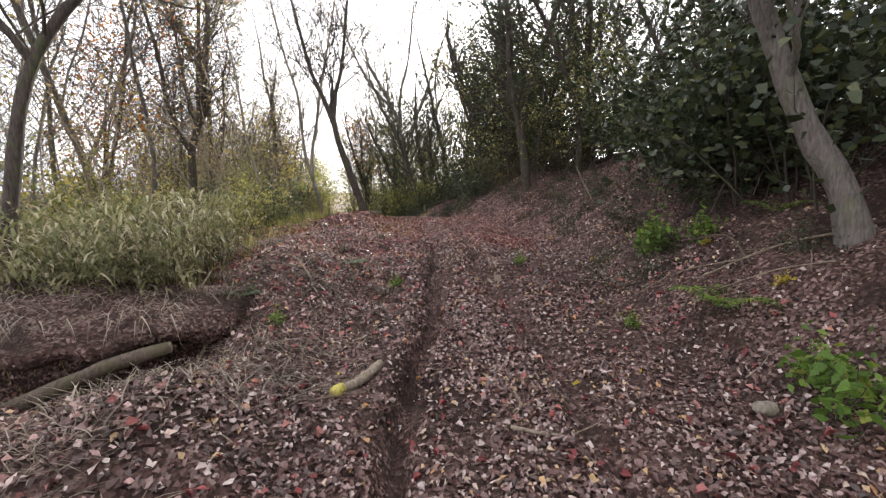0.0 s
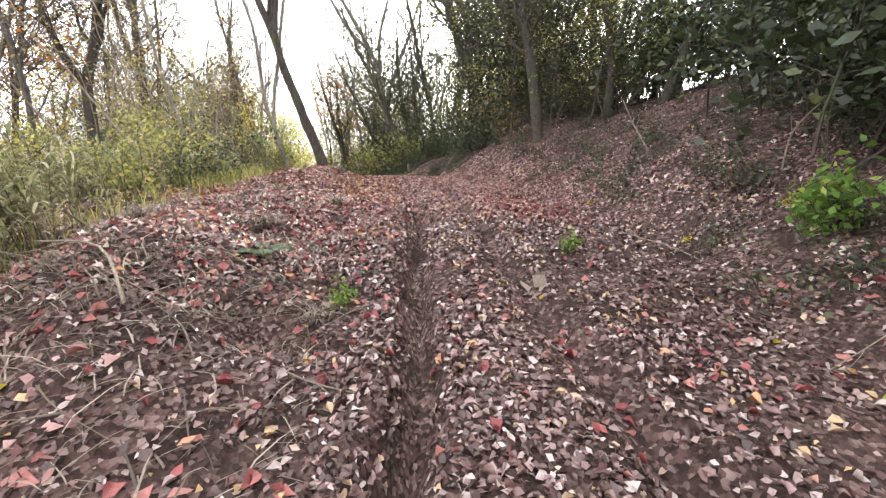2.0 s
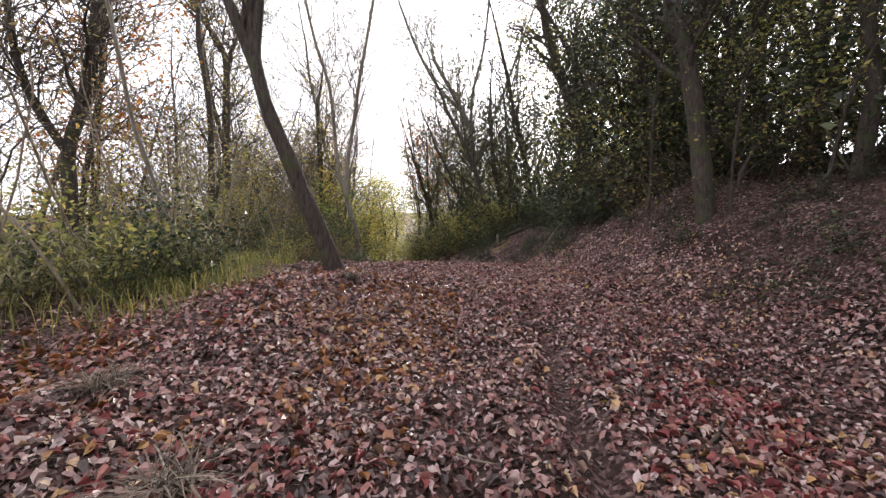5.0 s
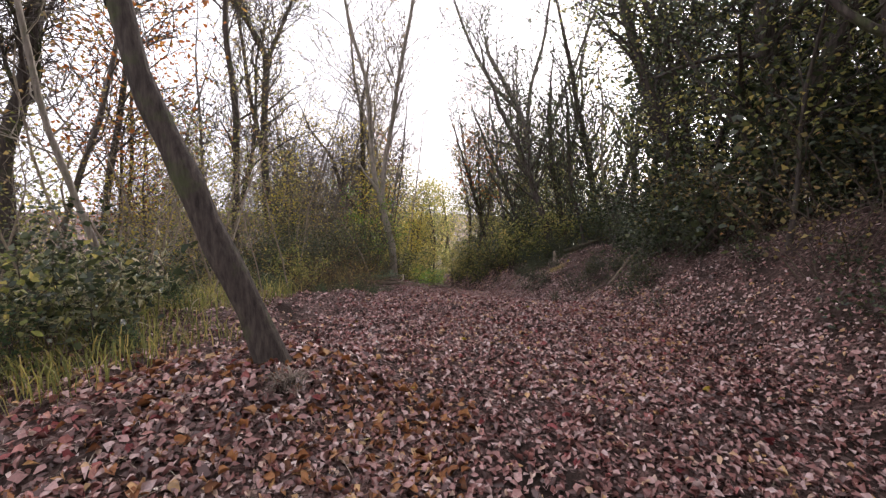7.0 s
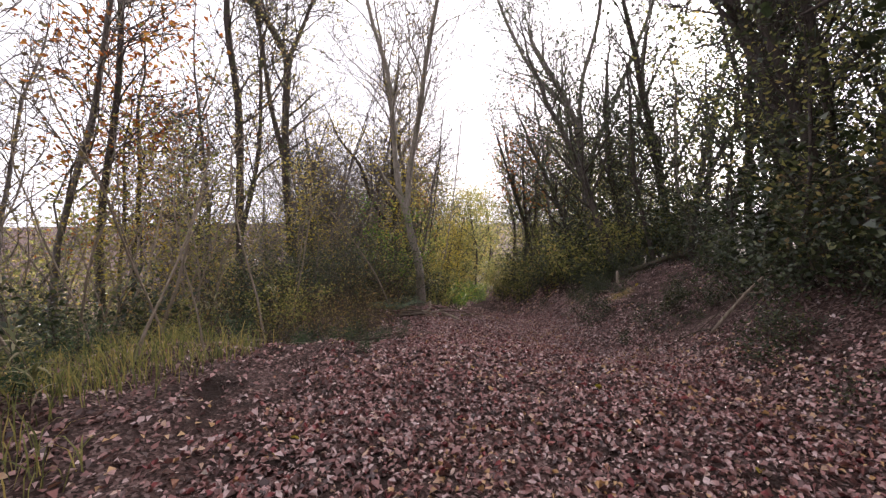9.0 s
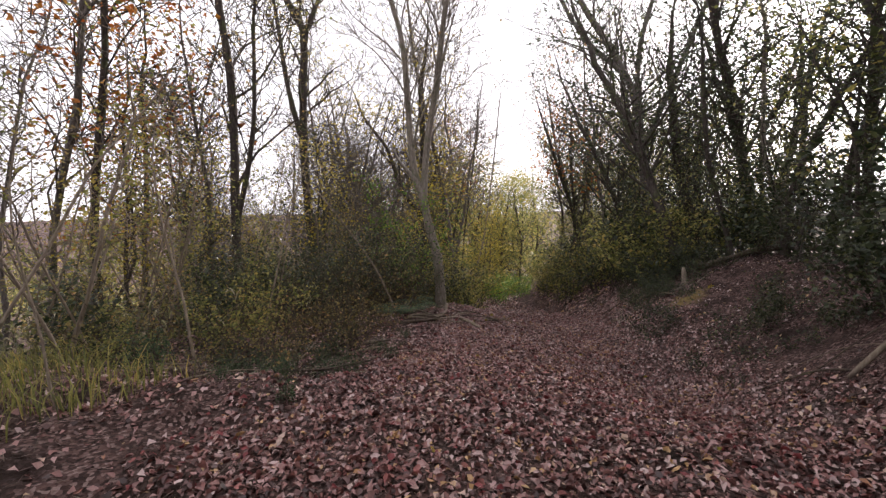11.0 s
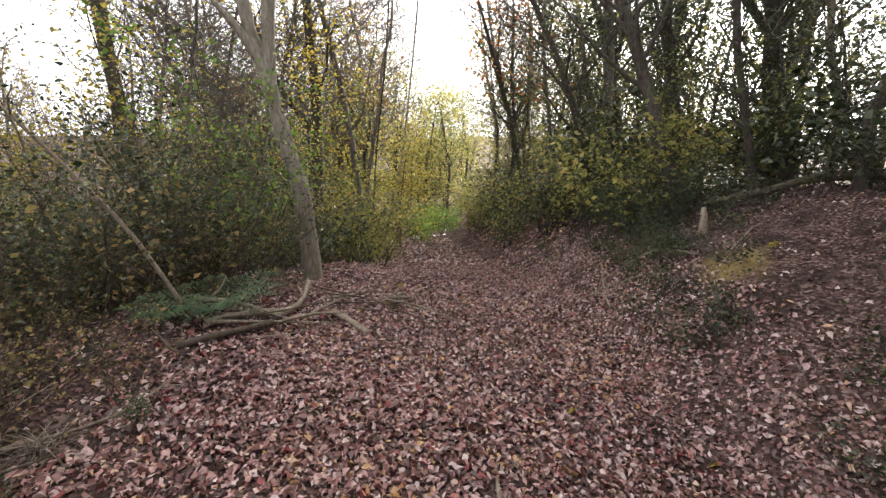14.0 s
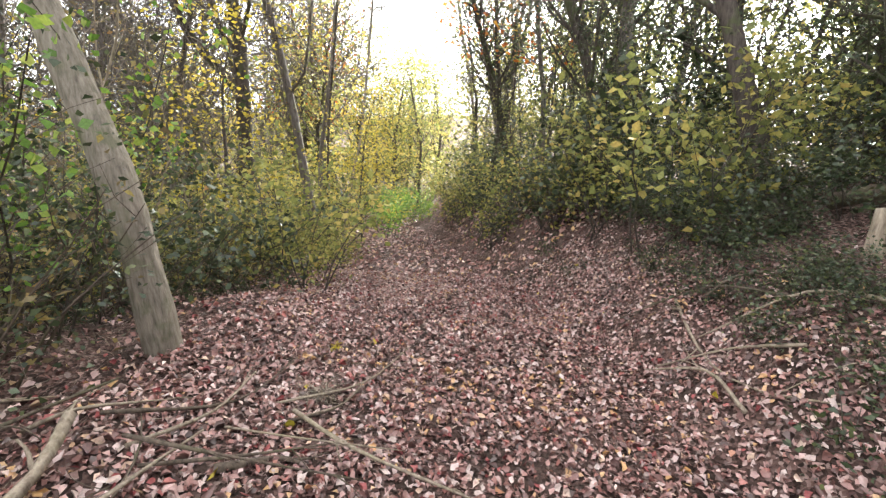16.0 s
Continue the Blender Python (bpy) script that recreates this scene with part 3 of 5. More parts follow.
def shrub(label, height, width, stems, leaf, leaf_count, leaf_size, bark=BARK, narrow=0.55, name="shrub", category="shrub", spread=0.09, stem_r=0.012, lean=0.45):
    root = tagged(new(name), label, category)
    tips = []
    tb = Tubes()
    for k in range(stems):
        a = rng.uniform(0, 2 * np.pi)
        d = np.array([math.cos(a) * lean, math.sin(a) * lean, 1.0])
        pts, _ = grow((rng.normal(0, width * 0.15), rng.normal(0, width * 0.15), -0.05), d, height * rng.uniform(0.6, 1.15), 5, 0.18)
        tb.add(pts, np.linspace(stem_r, 0.003, len(pts)), 3, caps=False)
        branchwork(tb, pts, stem_r, 0.004, 0.15, 4, width * 0.5, 0.4, tips, 1, 0.25, 3, None, 0.004)
        tips.append(pts[2:])
    tagged(tb.make("branchwork", bark, root), kind="stuff")
    if leaf_count:
        tp = np.concatenate(tips)
        pos = tp[rng.integers(0, len(tp), leaf_count)] + rng.normal(0, spread, (leaf_count, 3))
        leaf_mesh("foliage", pos, rng.uniform(*leaf_size, leaf_count), leaf, None, 1.0, narrow, root, normal_up=False, simple=True)
    return root


def put(ob, x, y, turn=0.0, size=1.0, sink=0.05, lean=0.0):
    return pose(x, y, ground_z(x, y) - sink, lean, lean * 0.6, turn) @ Matrix.Diagonal((size, size, size, 1))


# ---- the trees that stand out ----
tree("forked slender tree with crooked stems over the undergrowth",
     [[(-8.15, 13.6, -0.5), (-8.03, 13.68, 1.03), (-8.01, 13.7, 2.25), (-7.83, 13.87, 3.13), (-7.68, 14.02, 4.3), (-7.5, 14.13, 6.2)],
      [(-8.01, 13.7, 2.2), (-8.25, 13.48, 2.83), (-8.45, 13.32, 3.66), (-8.55, 13.27, 4.9), (-8.9, 13.2, 6.5)]], 0.13, SPARSE_LEAF, 1500, (0.05, 0.09), count=18, reach=2.4, spread=0.3, levels=4, up=0.6, rise=0.7, stem_first=0.15)
tree("grey-barked tree arching away from the track",
     [[(-2.28, 12.54, 0.2), (-2.47, 12.37, 0.95), (-2.63, 12.23, 1.43), (-2.74, 12.14, 1.82), (-2.85, 12.05, 2.16), (-2.95, 11.97, 2.5), (-3.05, 11.92, 3.0)],
      [(-3.05, 11.92, 2.95), (-3.3, 11.85, 3.6), (-3.6, 11.8, 4.3), (-4.0, 11.8, 5.8)],
      [(-3.05, 11.92, 2.95), (-3.0, 12.0, 3.74), (-2.85, 12.1, 4.4), (-2.7, 12.2, 6.0)]], 0.115, SPARSE_LEAF, 900, (0.05, 0.09), count=16, reach=2.2, first=0.97, spread=0.3, levels=4, up=0.6, rise=0.7, stem_first=0.1)
tree("thin leaning pole of a tree among grass",
     [[(-5.53, 13.73, -0.1), (-5.69, 13.5, 0.82), (-5.8, 13.34, 1.44), (-5.9, 13.2, 2.09), (-5.98, 13.09, 2.64), (-6.07, 12.97, 3.8), (-6.2, 12.9, 4.8)]], 0.045, SPARSE_LEAF, 300, (0.05, 0.08),
     bark=PALE_BARK, count=6, reach=1.2, first=0.5, levels=2)
tree("tall slim tree with yellowing leaves and forked crown",
     [[(-15.2, 27.6, -1.5), (-15.43, 27.38, 2.52), (-15.44, 27.37, 5.76), (-15.35, 27.45, 8.46), (-15.71, 27.1, 9.6), (-16.34, 26.5, 10.9)],
      [(-15.35, 27.45, 8.4), (-14.87, 27.92, 10.0), (-14.52, 28.26, 11.3)],
      [(-15.46, 27.35, 4.0), (-15.84, 26.97, 6.45), (-16.05, 26.77, 8.81), (-16.26, 26.57, 10.9)]], 0.19, OLIVE_LEAF, 2600, (0.09, 0.15), count=26, reach=3.0, first=0.3, spread=0.35, levels=4, sub=3, up=0.6, rise=0.5, least=0.014)
tree("smooth pale-barked tree forking into tall bare stems beside the track",
     [[(-7.2, 24.85, -1.75), (-7.22, 24.85, -1.1), (-7.3, 24.82, 0.15), (-7.56, 24.8, 1.05), (-7.76, 24.78, 1.9)],
      [(-7.74, 24.78, 1.8), (-8.05, 24.75, 2.8), (-8.2, 24.75, 4.2), (-8.4, 24.75, 6.2), (-9.0, 24.6, 8.2), (-9.6, 24.5, 11.0)],
      [(-7.74, 24.79, 1.8), (-7.7, 24.9, 3.2), (-7.4, 24.95, 4.9), (-7.15, 24.95, 6.6), (-6.8, 25.0, 8.4), (-6.3, 25.1, 11.2)]], 0.165, SPARSE_LEAF, 1600, (0.06, 0.1),
     bark=PALE_BARK, count=30, reach=3.4, first=0.95, spread=0.3, levels=4, sub=3, up=0.72, rise=0.5, stem_first=0.22, least=0.012)
tree("tall dark trunk rising beside the track",
     [[(-12.65, 31.87, -3.4), (-12.57, 31.93, 0.0), (-12.52, 31.97, 2.0), (-12.59, 31.92, 4.0), (-12.7, 31.9, 7.0)],
      [(-12.57, 31.93, 1.0), (-13.6, 31.5, 2.4), (-14.2, 31.3, 4.2), (-15.2, 31.2, 5.4)]], 0.2, YELLOW_LEAF, 2600, (0.08, 0.14), count=12, reach=2.8, first=0.4, spread=0.45)
tree("ivy-dark tree with a crooked crown on the bank",
     [[(-3.0, 35.5, -2.2), (-3.15, 35.5, -0.6), (-3.45, 35.5, 1.5), (-3.65, 35.5, 3.8), (-4.1, 35.5, 6.3), (-4.9, 35.4, 8.0), (-6.2, 35.3, 10.2)],
      [(-4.0, 35.5, 6.0), (-3.9, 35.5, 8.5), (-3.3, 35.5, 11.0), (-3.0, 35.5, 14.0)],
      [(-3.65, 35.5, 3.9), (-2.7, 35.6, 6.5), (-1.6, 35.6, 9.5), (-0.6, 35.6, 12.5)],
      [(-4.5, 35.4, 7.2), (-6.2, 35.3, 9.0), (-7.6, 35.2, 11.5), (-8.6, 35.0, 14.0)]], 0.2, OLIVE_LEAF, 2600, (0.06, 0.11), bark=GREY_BARK, count=22, reach=3.6, first=0.5, spread=0.35, levels=4, least=0.014, rise=0.6, sub=3, up=0.6, stem_first=0.15)
tree("thick dark tree leaning out over the bank",
     [[(2.45, 23.5, 0.9), (2.05, 23.6, 2.5), (1.6, 23.65, 3.95), (1.25, 23.7, 5.1), (0.85, 23.75, 6.0), (0.4, 23.8, 7.5)],
      [(1.5, 23.65, 4.4), (1.4, 23.7, 5.4), (1.3, 23.7, 7.2)]], 0.22, OLIVE_LEAF, 2600, (0.08, 0.13), count=22, reach=2.8, first=0.45, spread=0.3, least=0.013, rise=0.6, sub=5)
tree("stout ivy-clad evergreen standing on the bank",
     [[(3.0, 18.4, 1.0), (2.87, 18.5, 1.9), (2.63, 18.5, 3.45), (2.31, 18.5, 5.0), (2.1, 18.5, 7.5)]], 0.2, GREEN_LEAF, 3600, (0.06, 0.11), count=18, reach=2.6, first=0.3, spread=0.24)
tree("massive dark trunk wrapped in ivy at the edge of the bank",
     [[(2.85, 15.0, 0.6), (2.74, 15.0, 1.5), (2.59, 15.0, 2.45), (2.37, 15.0, 3.58), (2.1, 15.05, 4.6), (1.95, 15.1, 6.8)]], 0.165, GREEN_LEAF, 2200, (0.05, 0.1), count=14, reach=2.1, first=0.55, spread=0.24)
tree("big leaning trunk with pale lichen bands on the bank",
     [[(4.2, 4.15, 0.6), (4.03, 4.29, 1.36), (3.83, 4.46, 1.81), (3.65, 4.61, 2.34), (3.5, 4.73, 2.85), (3.3, 4.9, 3.6), (3.1, 5.1, 4.8)]], 0.14, GREEN_LEAF, 4500, (0.06, 0.11), bark=GREY_BARK, count=12, reach=2.4, first=0.5, spread=0.4)
tree("dark tree with low spreading limbs above the undergrowth",
     [[(-6.0, 5.5, -0.7), (-5.83, 5.69, 1.0), (-5.7, 5.8, 2.1), (-5.56, 5.97, 2.9), (-5.2, 6.3, 3.8), (-4.6, 6.6, 4.4)],
      [(-5.56, 5.98, 2.85), (-5.75, 5.8, 3.3), (-6.3, 5.4, 4.2)]], 0.1, SPARSE_LEAF, 1200, (0.05, 0.09), count=9, reach=2.2, first=0.5, spread=0.35)
tree("tall dark tree with a slanting trunk on the bank", [[(-1.1, 32.3, -0.9), (-1.4, 32.35, 0.4), (-1.65, 32.4, 1.5), (-2.0, 32.4, 2.8), (-2.3, 32.43, 4.5), (-2.5, 32.5, 6.5)]], 0.17, GREEN_LEAF, 3200, (0.06, 0.11), count=13, reach=2.6, first=0.35, spread=0.4)
tree("very slender leaning pole beyond the bend", [[(-12.1, 35.56, -3.9), (-11.7, 35.75, -1.6), (-11.38, 35.91, 0.0), (-10.97, 36.12, 3.9), (-10.7, 36.2, 7.0)]], 0.05, SPARSE_LEAF, 120, (0.06, 0.1), bark=PALE_BARK, count=6, reach=1.0, first=0.6, levels=2, rise=1.0)
tree("thin straight pole beyond the bend", [[(-12.6, 35.34, -3.8), (-12.45, 35.4, -1.5), (-12.29, 35.45, 0.5), (-11.93, 35.64, 3.8), (-11.7, 35.7, 7.0)]], 0.045, SPARSE_LEAF, 120, (0.06, 0.1), count=6, reach=1.0, first=0.6, levels=2, rise=1.0)
tree("slim dark tree behind the fallen trunk", [[(-0.3, 29.4, -0.6), (-0.42, 29.39, 0.2), (-0.74, 29.47, 1.5), (-1.15, 29.56, 3.1), (-1.4, 29.6, 5.5)]], 0.09, GREEN_LEAF, 1500, (0.05, 0.095), count=12, reach=2.2, first=0.35, spread=0.25)
tree("crooked slim tree behind the fallen trunk", [[(1.0, 29.1, -0.7), (0.8, 29.14, 0.0), (0.61, 29.17, 0.5), (0.5, 29.2, 1.8), (0.14, 29.27, 3.0), (0.0, 29.3, 5.5)]], 0.08, GREEN_LEAF, 1500, (0.05, 0.095), bark=PALE_BARK, count=12, reach=2.2, first=0.35, spread=0.25)
tree("slender tree with a bare twiggy crown",
     [[(-11.9, 21.9, -1.3), (-11.92, 21.88, 1.12), (-11.85, 21.92, 4.7), (-12.1, 21.8, 7.3), (-12.0, 21.83, 9.5)],
      [(-11.92, 21.88, 1.0), (-11.3, 22.1, 3.6), (-11.2, 22.2, 6.5)]], 0.13, SPARSE_LEAF, 1700, (0.07, 0.11), count=22, reach=3.0, first=0.25, spread=0.35, levels=4, sub=3, up=0.6, rise=0.5, least=0.013)


# ---- trees that fill the wood: a few kinds, copied ----
def stock_tree(label, height, radius, leaf, leaf_count, leaf_size, **kw):
    pts, _ = grow((0, 0, 0), (rng.normal(0, 0.08), rng.normal(0, 0.08), 1), height * 0.75, 5, 0.13, 0.05)
    return tree(label, [pts], radius, leaf, leaf_count, leaf_size, **kw)


def plant(kind, spots, group, sizes=(0.8, 1.25), sink=0.1, lean=3.0, gap=None):
    """Sets a stock thing on the first spot and copies of it on the others."""
    for k, (x, y) in enumerate(spots):
        s = rng.uniform(*sizes)
        m = put(kind, x, y, rng.uniform(0, 360), s, sink, rng.normal(0, lean))
        if gap and k % 2 and gap[0] < y < gap[1] and x > 0:
            continue  # the stand is thinner here
        ob = kind if k == 0 else copy_thing(kind, m)
        if k == 0:
            kind.matrix_basis = m
        tagged(ob, group=group)


def spots(n, d_range, y_range, apart, taken=None):
    """Random places that keep a distance from one another."""
    out = []
    tries = 0
    while len(out) < n and tries < n * 40:
        tries += 1
        y = rng.uniform(*y_range)
        d = rng.uniform(*d_range)
        x = float(np.interp(y, TRACK[:, 1], TRACK[:, 0])) + d
        if -8.3 < x < -4.4 and 21.3 < y < 26.2 and d < 0:
            continue  # open ground at the foot of the pale tree
        if all((x - a) ** 2 + (y - b) ** 2 > apart * apart for a, b in out):
            out.append((x, y))
    return out


STOCK = dict(levels=2, sub=6, split=False)
bare_a = stock_tree("slender bare tree with a few dry leaves", 9, 0.065, SPARSE_LEAF, 800, (0.04, 0.08), bark=GREY_BARK, count=13, reach=3.2, first=0.25, up=0.5, spread=0.35, levels=3, sub=5, split=False, least=0.012)
plant(bare_a, spots(24, (-28, -8.5), (6, 46), 2.4) + spots(7, (-12, -6.5), (26, 40), 2.5), "bare trees on the slope")
bare_b = stock_tree("tall thin tree with a twiggy crown", 11, 0.08, SPARSE_LEAF, 700, (0.04, 0.08), bark=GREY_BARK, count=12, reach=3.6, first=0.35, up=0.55, spread=0.35, levels=3, sub=5, split=False, least=0.012)
plant(bare_b, spots(19, (-30, -9), (8, 50), 2.4) + spots(7, (-11, -5), (30, 48), 2.5), "bare trees on the slope")
thin_c = stock_tree("young whip-like tree in the thicket", 5.5, 0.035, OLIVE_LEAF, 420, (0.07, 0.11), bark=DEAD_WOOD, count=9, reach=1.3, first=0.35, levels=2, sub=3, split=False, spread=0.3, name="sapling", category="sapling")
plant(thin_c, spots(44, (-14, -5.8), (12, 36), 0.9), "young trees in the thicket", (0.6, 1.2), lean=8)
whip = stock_tree("pale bare whip of a sapling in the thicket", 3.6, 0.017, SPARSE_LEAF, 60, (0.05, 0.08), bark=DEAD_WOOD, count=5, reach=0.7, first=0.45, levels=1, split=False, spread=0.2, least=0.004, name="sapling", category="sapling")
plant(whip, spots(70, (-12, -4.6), (14.5, 29), 0.45) + spots(26, (-11, -5.2), (8, 14), 0.6), "pale whips in the thicket", (0.6, 1.2), lean=9)
tall_b = stock_tree("very tall bare tree with a fine twiggy crown", 16, 0.12, SPARSE_LEAF, 900, (0.05, 0.1), bark=GREY_BARK, count=15, reach=4.6, first=0.35, up=0.45, spread=0.4, levels=3, sub=6, split=False, least=0.013)
plant(tall_b, spots(8, (-13, -4.5), (34, 54), 3.0) + [(-5.6, 39.0), (-7.6, 43.5), (-13.4, 36.0), (-16.2, 41.0), (-9.5, 51.0), (-12.5, 57.0), (-17.5, 62.0), (-5.0, 47.0), (-2.0, 38.5), (-11.6, 33.5)], "tall bare trees", (0.8, 1.15))
tall_y = stock_tree("tall tree thinly hung with yellow-green leaves", 15, 0.13, OLIVE_LEAF, 1900, (0.05, 0.1), bark=GREY_BARK, count=14, reach=4.0, first=0.35, up=0.4, spread=0.35, levels=3, sub=5, split=False, least=0.013)
plant(tall_y, spots(4, (4.5, 9), (36, 52), 3.0) + [(1.6, 29.5), (-19, 36)], "tall yellowing trees", (0.8, 1.1))
yellow_d = stock_tree("small tree with bright yellow autumn leaves", 5.5, 0.06, YELLOW_LEAF, 1900, (0.08, 0.14), count=13, reach=2.4, first=0.12, spread=0.35, **STOCK)
plant(yellow_d, [(-13, 24.5), (-11.5, 36), (-14, 40), (-16, 31), (-17.5, 25), (-14.5, 19.5), (-20, 35), (-15.5, 22), (-12.2, 29.5)], "yellow-leaved trees", (0.7, 1.05))
orange_e = stock_tree("small maple with orange leaves", 6.5, 0.06, ORANGE_LEAF, 1300, (0.07, 0.12), count=11, reach=1.8, first=0.5, spread=0.3, **STOCK)
plant(orange_e, [(-17.6, 21.6), (-7.4, 38.5), (-18.4, 22.5), (-16.2, 41), (-16, 20)], "orange maples", (1.2, 1.5))
ever_f = stock_tree("dark evergreen tree with glossy leaves", 8.5, 0.13, GREEN_LEAF, 2600, (0.06, 0.125), count=16, reach=3.0, first=0.34, spread=0.26, **STOCK)
plant(ever_f, spots(8, (4.4, 9), (12.5, 20), 1.8) + spots(5, (6.2, 11), (20, 28), 2.2) + spots(12, (4.2, 11), (29, 44), 1.8) + spots(6, (6.0, 11), (0, 12), 2.2), "evergreens on the bank", gap=(8, 18))
ever_g = stock_tree("slim evergreen tree with a high crown", 9.5, 0.09, GREEN_LEAF, 1700, (0.06, 0.12), count=14, reach=2.6, first=0.42, spread=0.22, **STOCK)
plant(ever_g, spots(14, (3.9, 9), (12, 22), 1.6) + spots(9, (6, 10), (20, 46), 2.2) + spots(5, (5.5, 11), (-6, 10), 2.5), "evergreens on the bank", gap=(8, 18))
thin_h = stock_tree("thin understorey tree with small leaves", 5, 0.04, OLIVE_LEAF, 800, (0.07, 0.12), count=11, reach=1.7, first=0.2, levels=2, sub=4, split=False, spread=0.3, name="sapling", category="sapling")
plant(thin_h, spots(18, (3.4, 7), (14, 21), 1.0) + spots(24, (4.2, 9), (24, 44), 1.1), "understorey trees on the bank", (0.7, 1.3), lean=6)
crest = stock_tree("bare dark trunk with a thin high crown on the bank's crest", 10, 0.11, GREEN_LEAF, 1500, (0.05, 0.1), count=13, reach=2.4, first=0.3, levels=2, sub=5, split=False, spread=0.24)
plant(crest, spots(14, (4.6, 11), (9, 24), 1.4) + spots(8, (5.0, 9), (2, 9), 1.3), "bare trunks on the crest", (0.75, 1.2), lean=6)
laurel = stock_tree("small dense evergreen with dark glossy leaves", 4.5, 0.05, GREEN_LEAF, 1500, (0.05, 0.1), count=14, reach=1.9, first=0.1, levels=2, sub=5, split=False, spread=0.2)
plant(laurel, spots(15, (4.0, 8), (14.5, 23), 1.2) + spots(12, (5.4, 9), (23, 30), 1.0) + spots(16, (3.2, 8), (30, 42), 1.1) + spots(5, (5.0, 8), (8, 13), 1.4), "small evergreens on the bank", (0.7, 1.2), lean=5, gap=(8, 18))
for px, py, turn in ((-11.5, 25.0, 70), (-12.2, 21.5, 160)):
    copy_thing(laurel, put(laurel, px, py, turn, 1.25, 0.05, 3))
for px, py, turn in ((2.6, 26.4, 40), (3.4, 28.6, 130), (2.0, 31.0, 220), (4.2, 24.6, 300)):
    copy_thing(ever_g, put(ever_g, px, py, turn, 1.0, 0.1, 2))
far_i = stock_tree("leafy tree beyond the end of the track", 8, 0.12, OLIVE_LEAF, 1600, (0.14, 0.24), count=15, reach=2.8, first=0.1, spread=0.45, **STOCK)
plant(far_i, spots(12, (-3, 3), (47, 62), 2.0) + spots(22, (-14, -2.8), (33, 60), 2.1) + spots(15, (2.8, 13), (35, 60), 2.1) + [(-21, 60), (-19, 57), (-24, 66), (-17.5, 55), (-26, 72), (-20, 70)], "trees at the end of the track")
back_j = stock_tree("distant woodland tree with hazy foliage", 10, 0.15, OLIVE_LEAF, 800, (0.3, 0.48), count=12, reach=4.0, first=0.1, spread=0.7, levels=2, sub=3, split=False)


def woodland(kind, places, label):
    """Far woods as one thing: the stock tree set down many times in one mesh a part."""
    root = tagged(new("distant_woodland"), label, "woodland", kind="stuff")
    turns = [(rng.uniform(0, 2 * np.pi), rng.uniform(0.6, 1.1)) for _ in places]
    for child in list(kind.children):
        me = child.data
        co = np.empty(len(me.vertices) * 3, dtype=np.float32)
        me.vertices.foreach_get("co", co)
        co = co.reshape(-1, 3)
        k = me.polygons[0].loop_total
        fa = np.empty(len(me.loops), dtype=np.int32)
        me.loops.foreach_get("vertex_index", fa)
        fa = fa.reshape(-1, k)
        vs, fs = [], []
        for n, ((x, y), (a, g)) in enumerate(zip(places, turns)):
            c, e = math.cos(a), math.sin(a)
            r = np.stack([co[:, 0] * c - co[:, 1] * e, co[:, 0] * e + co[:, 1] * c, co[:, 2]], -1) * g
            vs.append(r + np.array([x, y, ground_z(x, y) - 0.1]))
            fs.append(fa + n * len(co))
        mesh_object(child.name.split(".")[0], np.concatenate(vs), np.concatenate(fs), me.materials[0], root)
    for child in list(kind.children):
        bpy.data.objects.remove(child)
    bpy.data.objects.remove(kind)


woodland(back_j, spots(34, (-75, -34), (0, 95), 4.5) + spots(20, (-35, 30), (-45, -9), 4.0), "hazy woodland of olive-leaved trees on far slopes")


back_k = stock_tree("small leafy tree in the middle distance", 6.0, 0.05, OLIVE_LEAF, 620, (0.13, 0.24), count=13, reach=2.6, first=0.08, spread=0.4, levels=2, sub=3, split=False)
woodland(back_k, spots(24, (-44, -22), (6, 62), 3.0), "middle-distance growth of small olive-leaved trees")

# ---- shrubs and undergrowth ----
bush_a = shrub("dense dark evergreen shrub on the bank", 1.7, 1.5, 7, GREEN_LEAF, 900, (0.06, 0.11), spread=0.13)
plant(bush_a, spots(22, (3.4, 9), (14, 21.5), 0.8) + spots(12, (5.4, 10), (21.5, 30), 1.0) + spots(14, (2.9, 9), (30, 40), 0.95) + spots(14, (6.0, 11), (8, 15), 1.2) + spots(16, (3.6, 6.4), (5.5, 9.5), 0.5) + spots(10, (5.5, 10), (-1, 5), 1.2) + [(-9.4, 22.6), (-10.2, 25.2), (-8.8, 27)], "evergreen shrubs", (0.6, 1.5), 0.02, 4)
bush_b = shrub("olive-green leafy bush at the track side", 1.7, 1.5, 7, OLIVE_LEAF, 780, (0.06, 0.1), spread=0.13, name="bush", category="bush")
plant(bush_b, spots(34, (-10, -2.6), (27, 48), 0.95) + spots(24, (2.1, 6), (28, 48), 0.95) + spots(10, (-2.8, 2.8), (46, 56), 1.2), "leafy shrubs", (0.55, 1.25), 0.02, 4)
for k, (px, py) in enumerate(spots(50, (-12, -4.8), (9, 32), 1.0)):
    copy_thing((bush_b, bush_a)[k % 2], put(bush_b, px, py, rng.uniform(0, 360), rng.uniform(0.4, 0.85), 0.02, 4))
for px, py, g in ((4.3, 7.2, 0.7), (4.8, 6.6, 0.8), (4.7, 8.1, 0.7), (5.2, 7.4, 0.9)):
    copy_thing(bush_a, put(bush_a, px, py, rng.uniform(0, 360), g, 0.02, 4))
plant_more = spots(26, (-20, -9.2), (-1, 14), 1.2)
for px, py in plant_more:
    copy_thing(bush_b, put(bush_b, px, py, rng.uniform(0, 360), rng.uniform(0.8, 1.4), 0.02, 3))
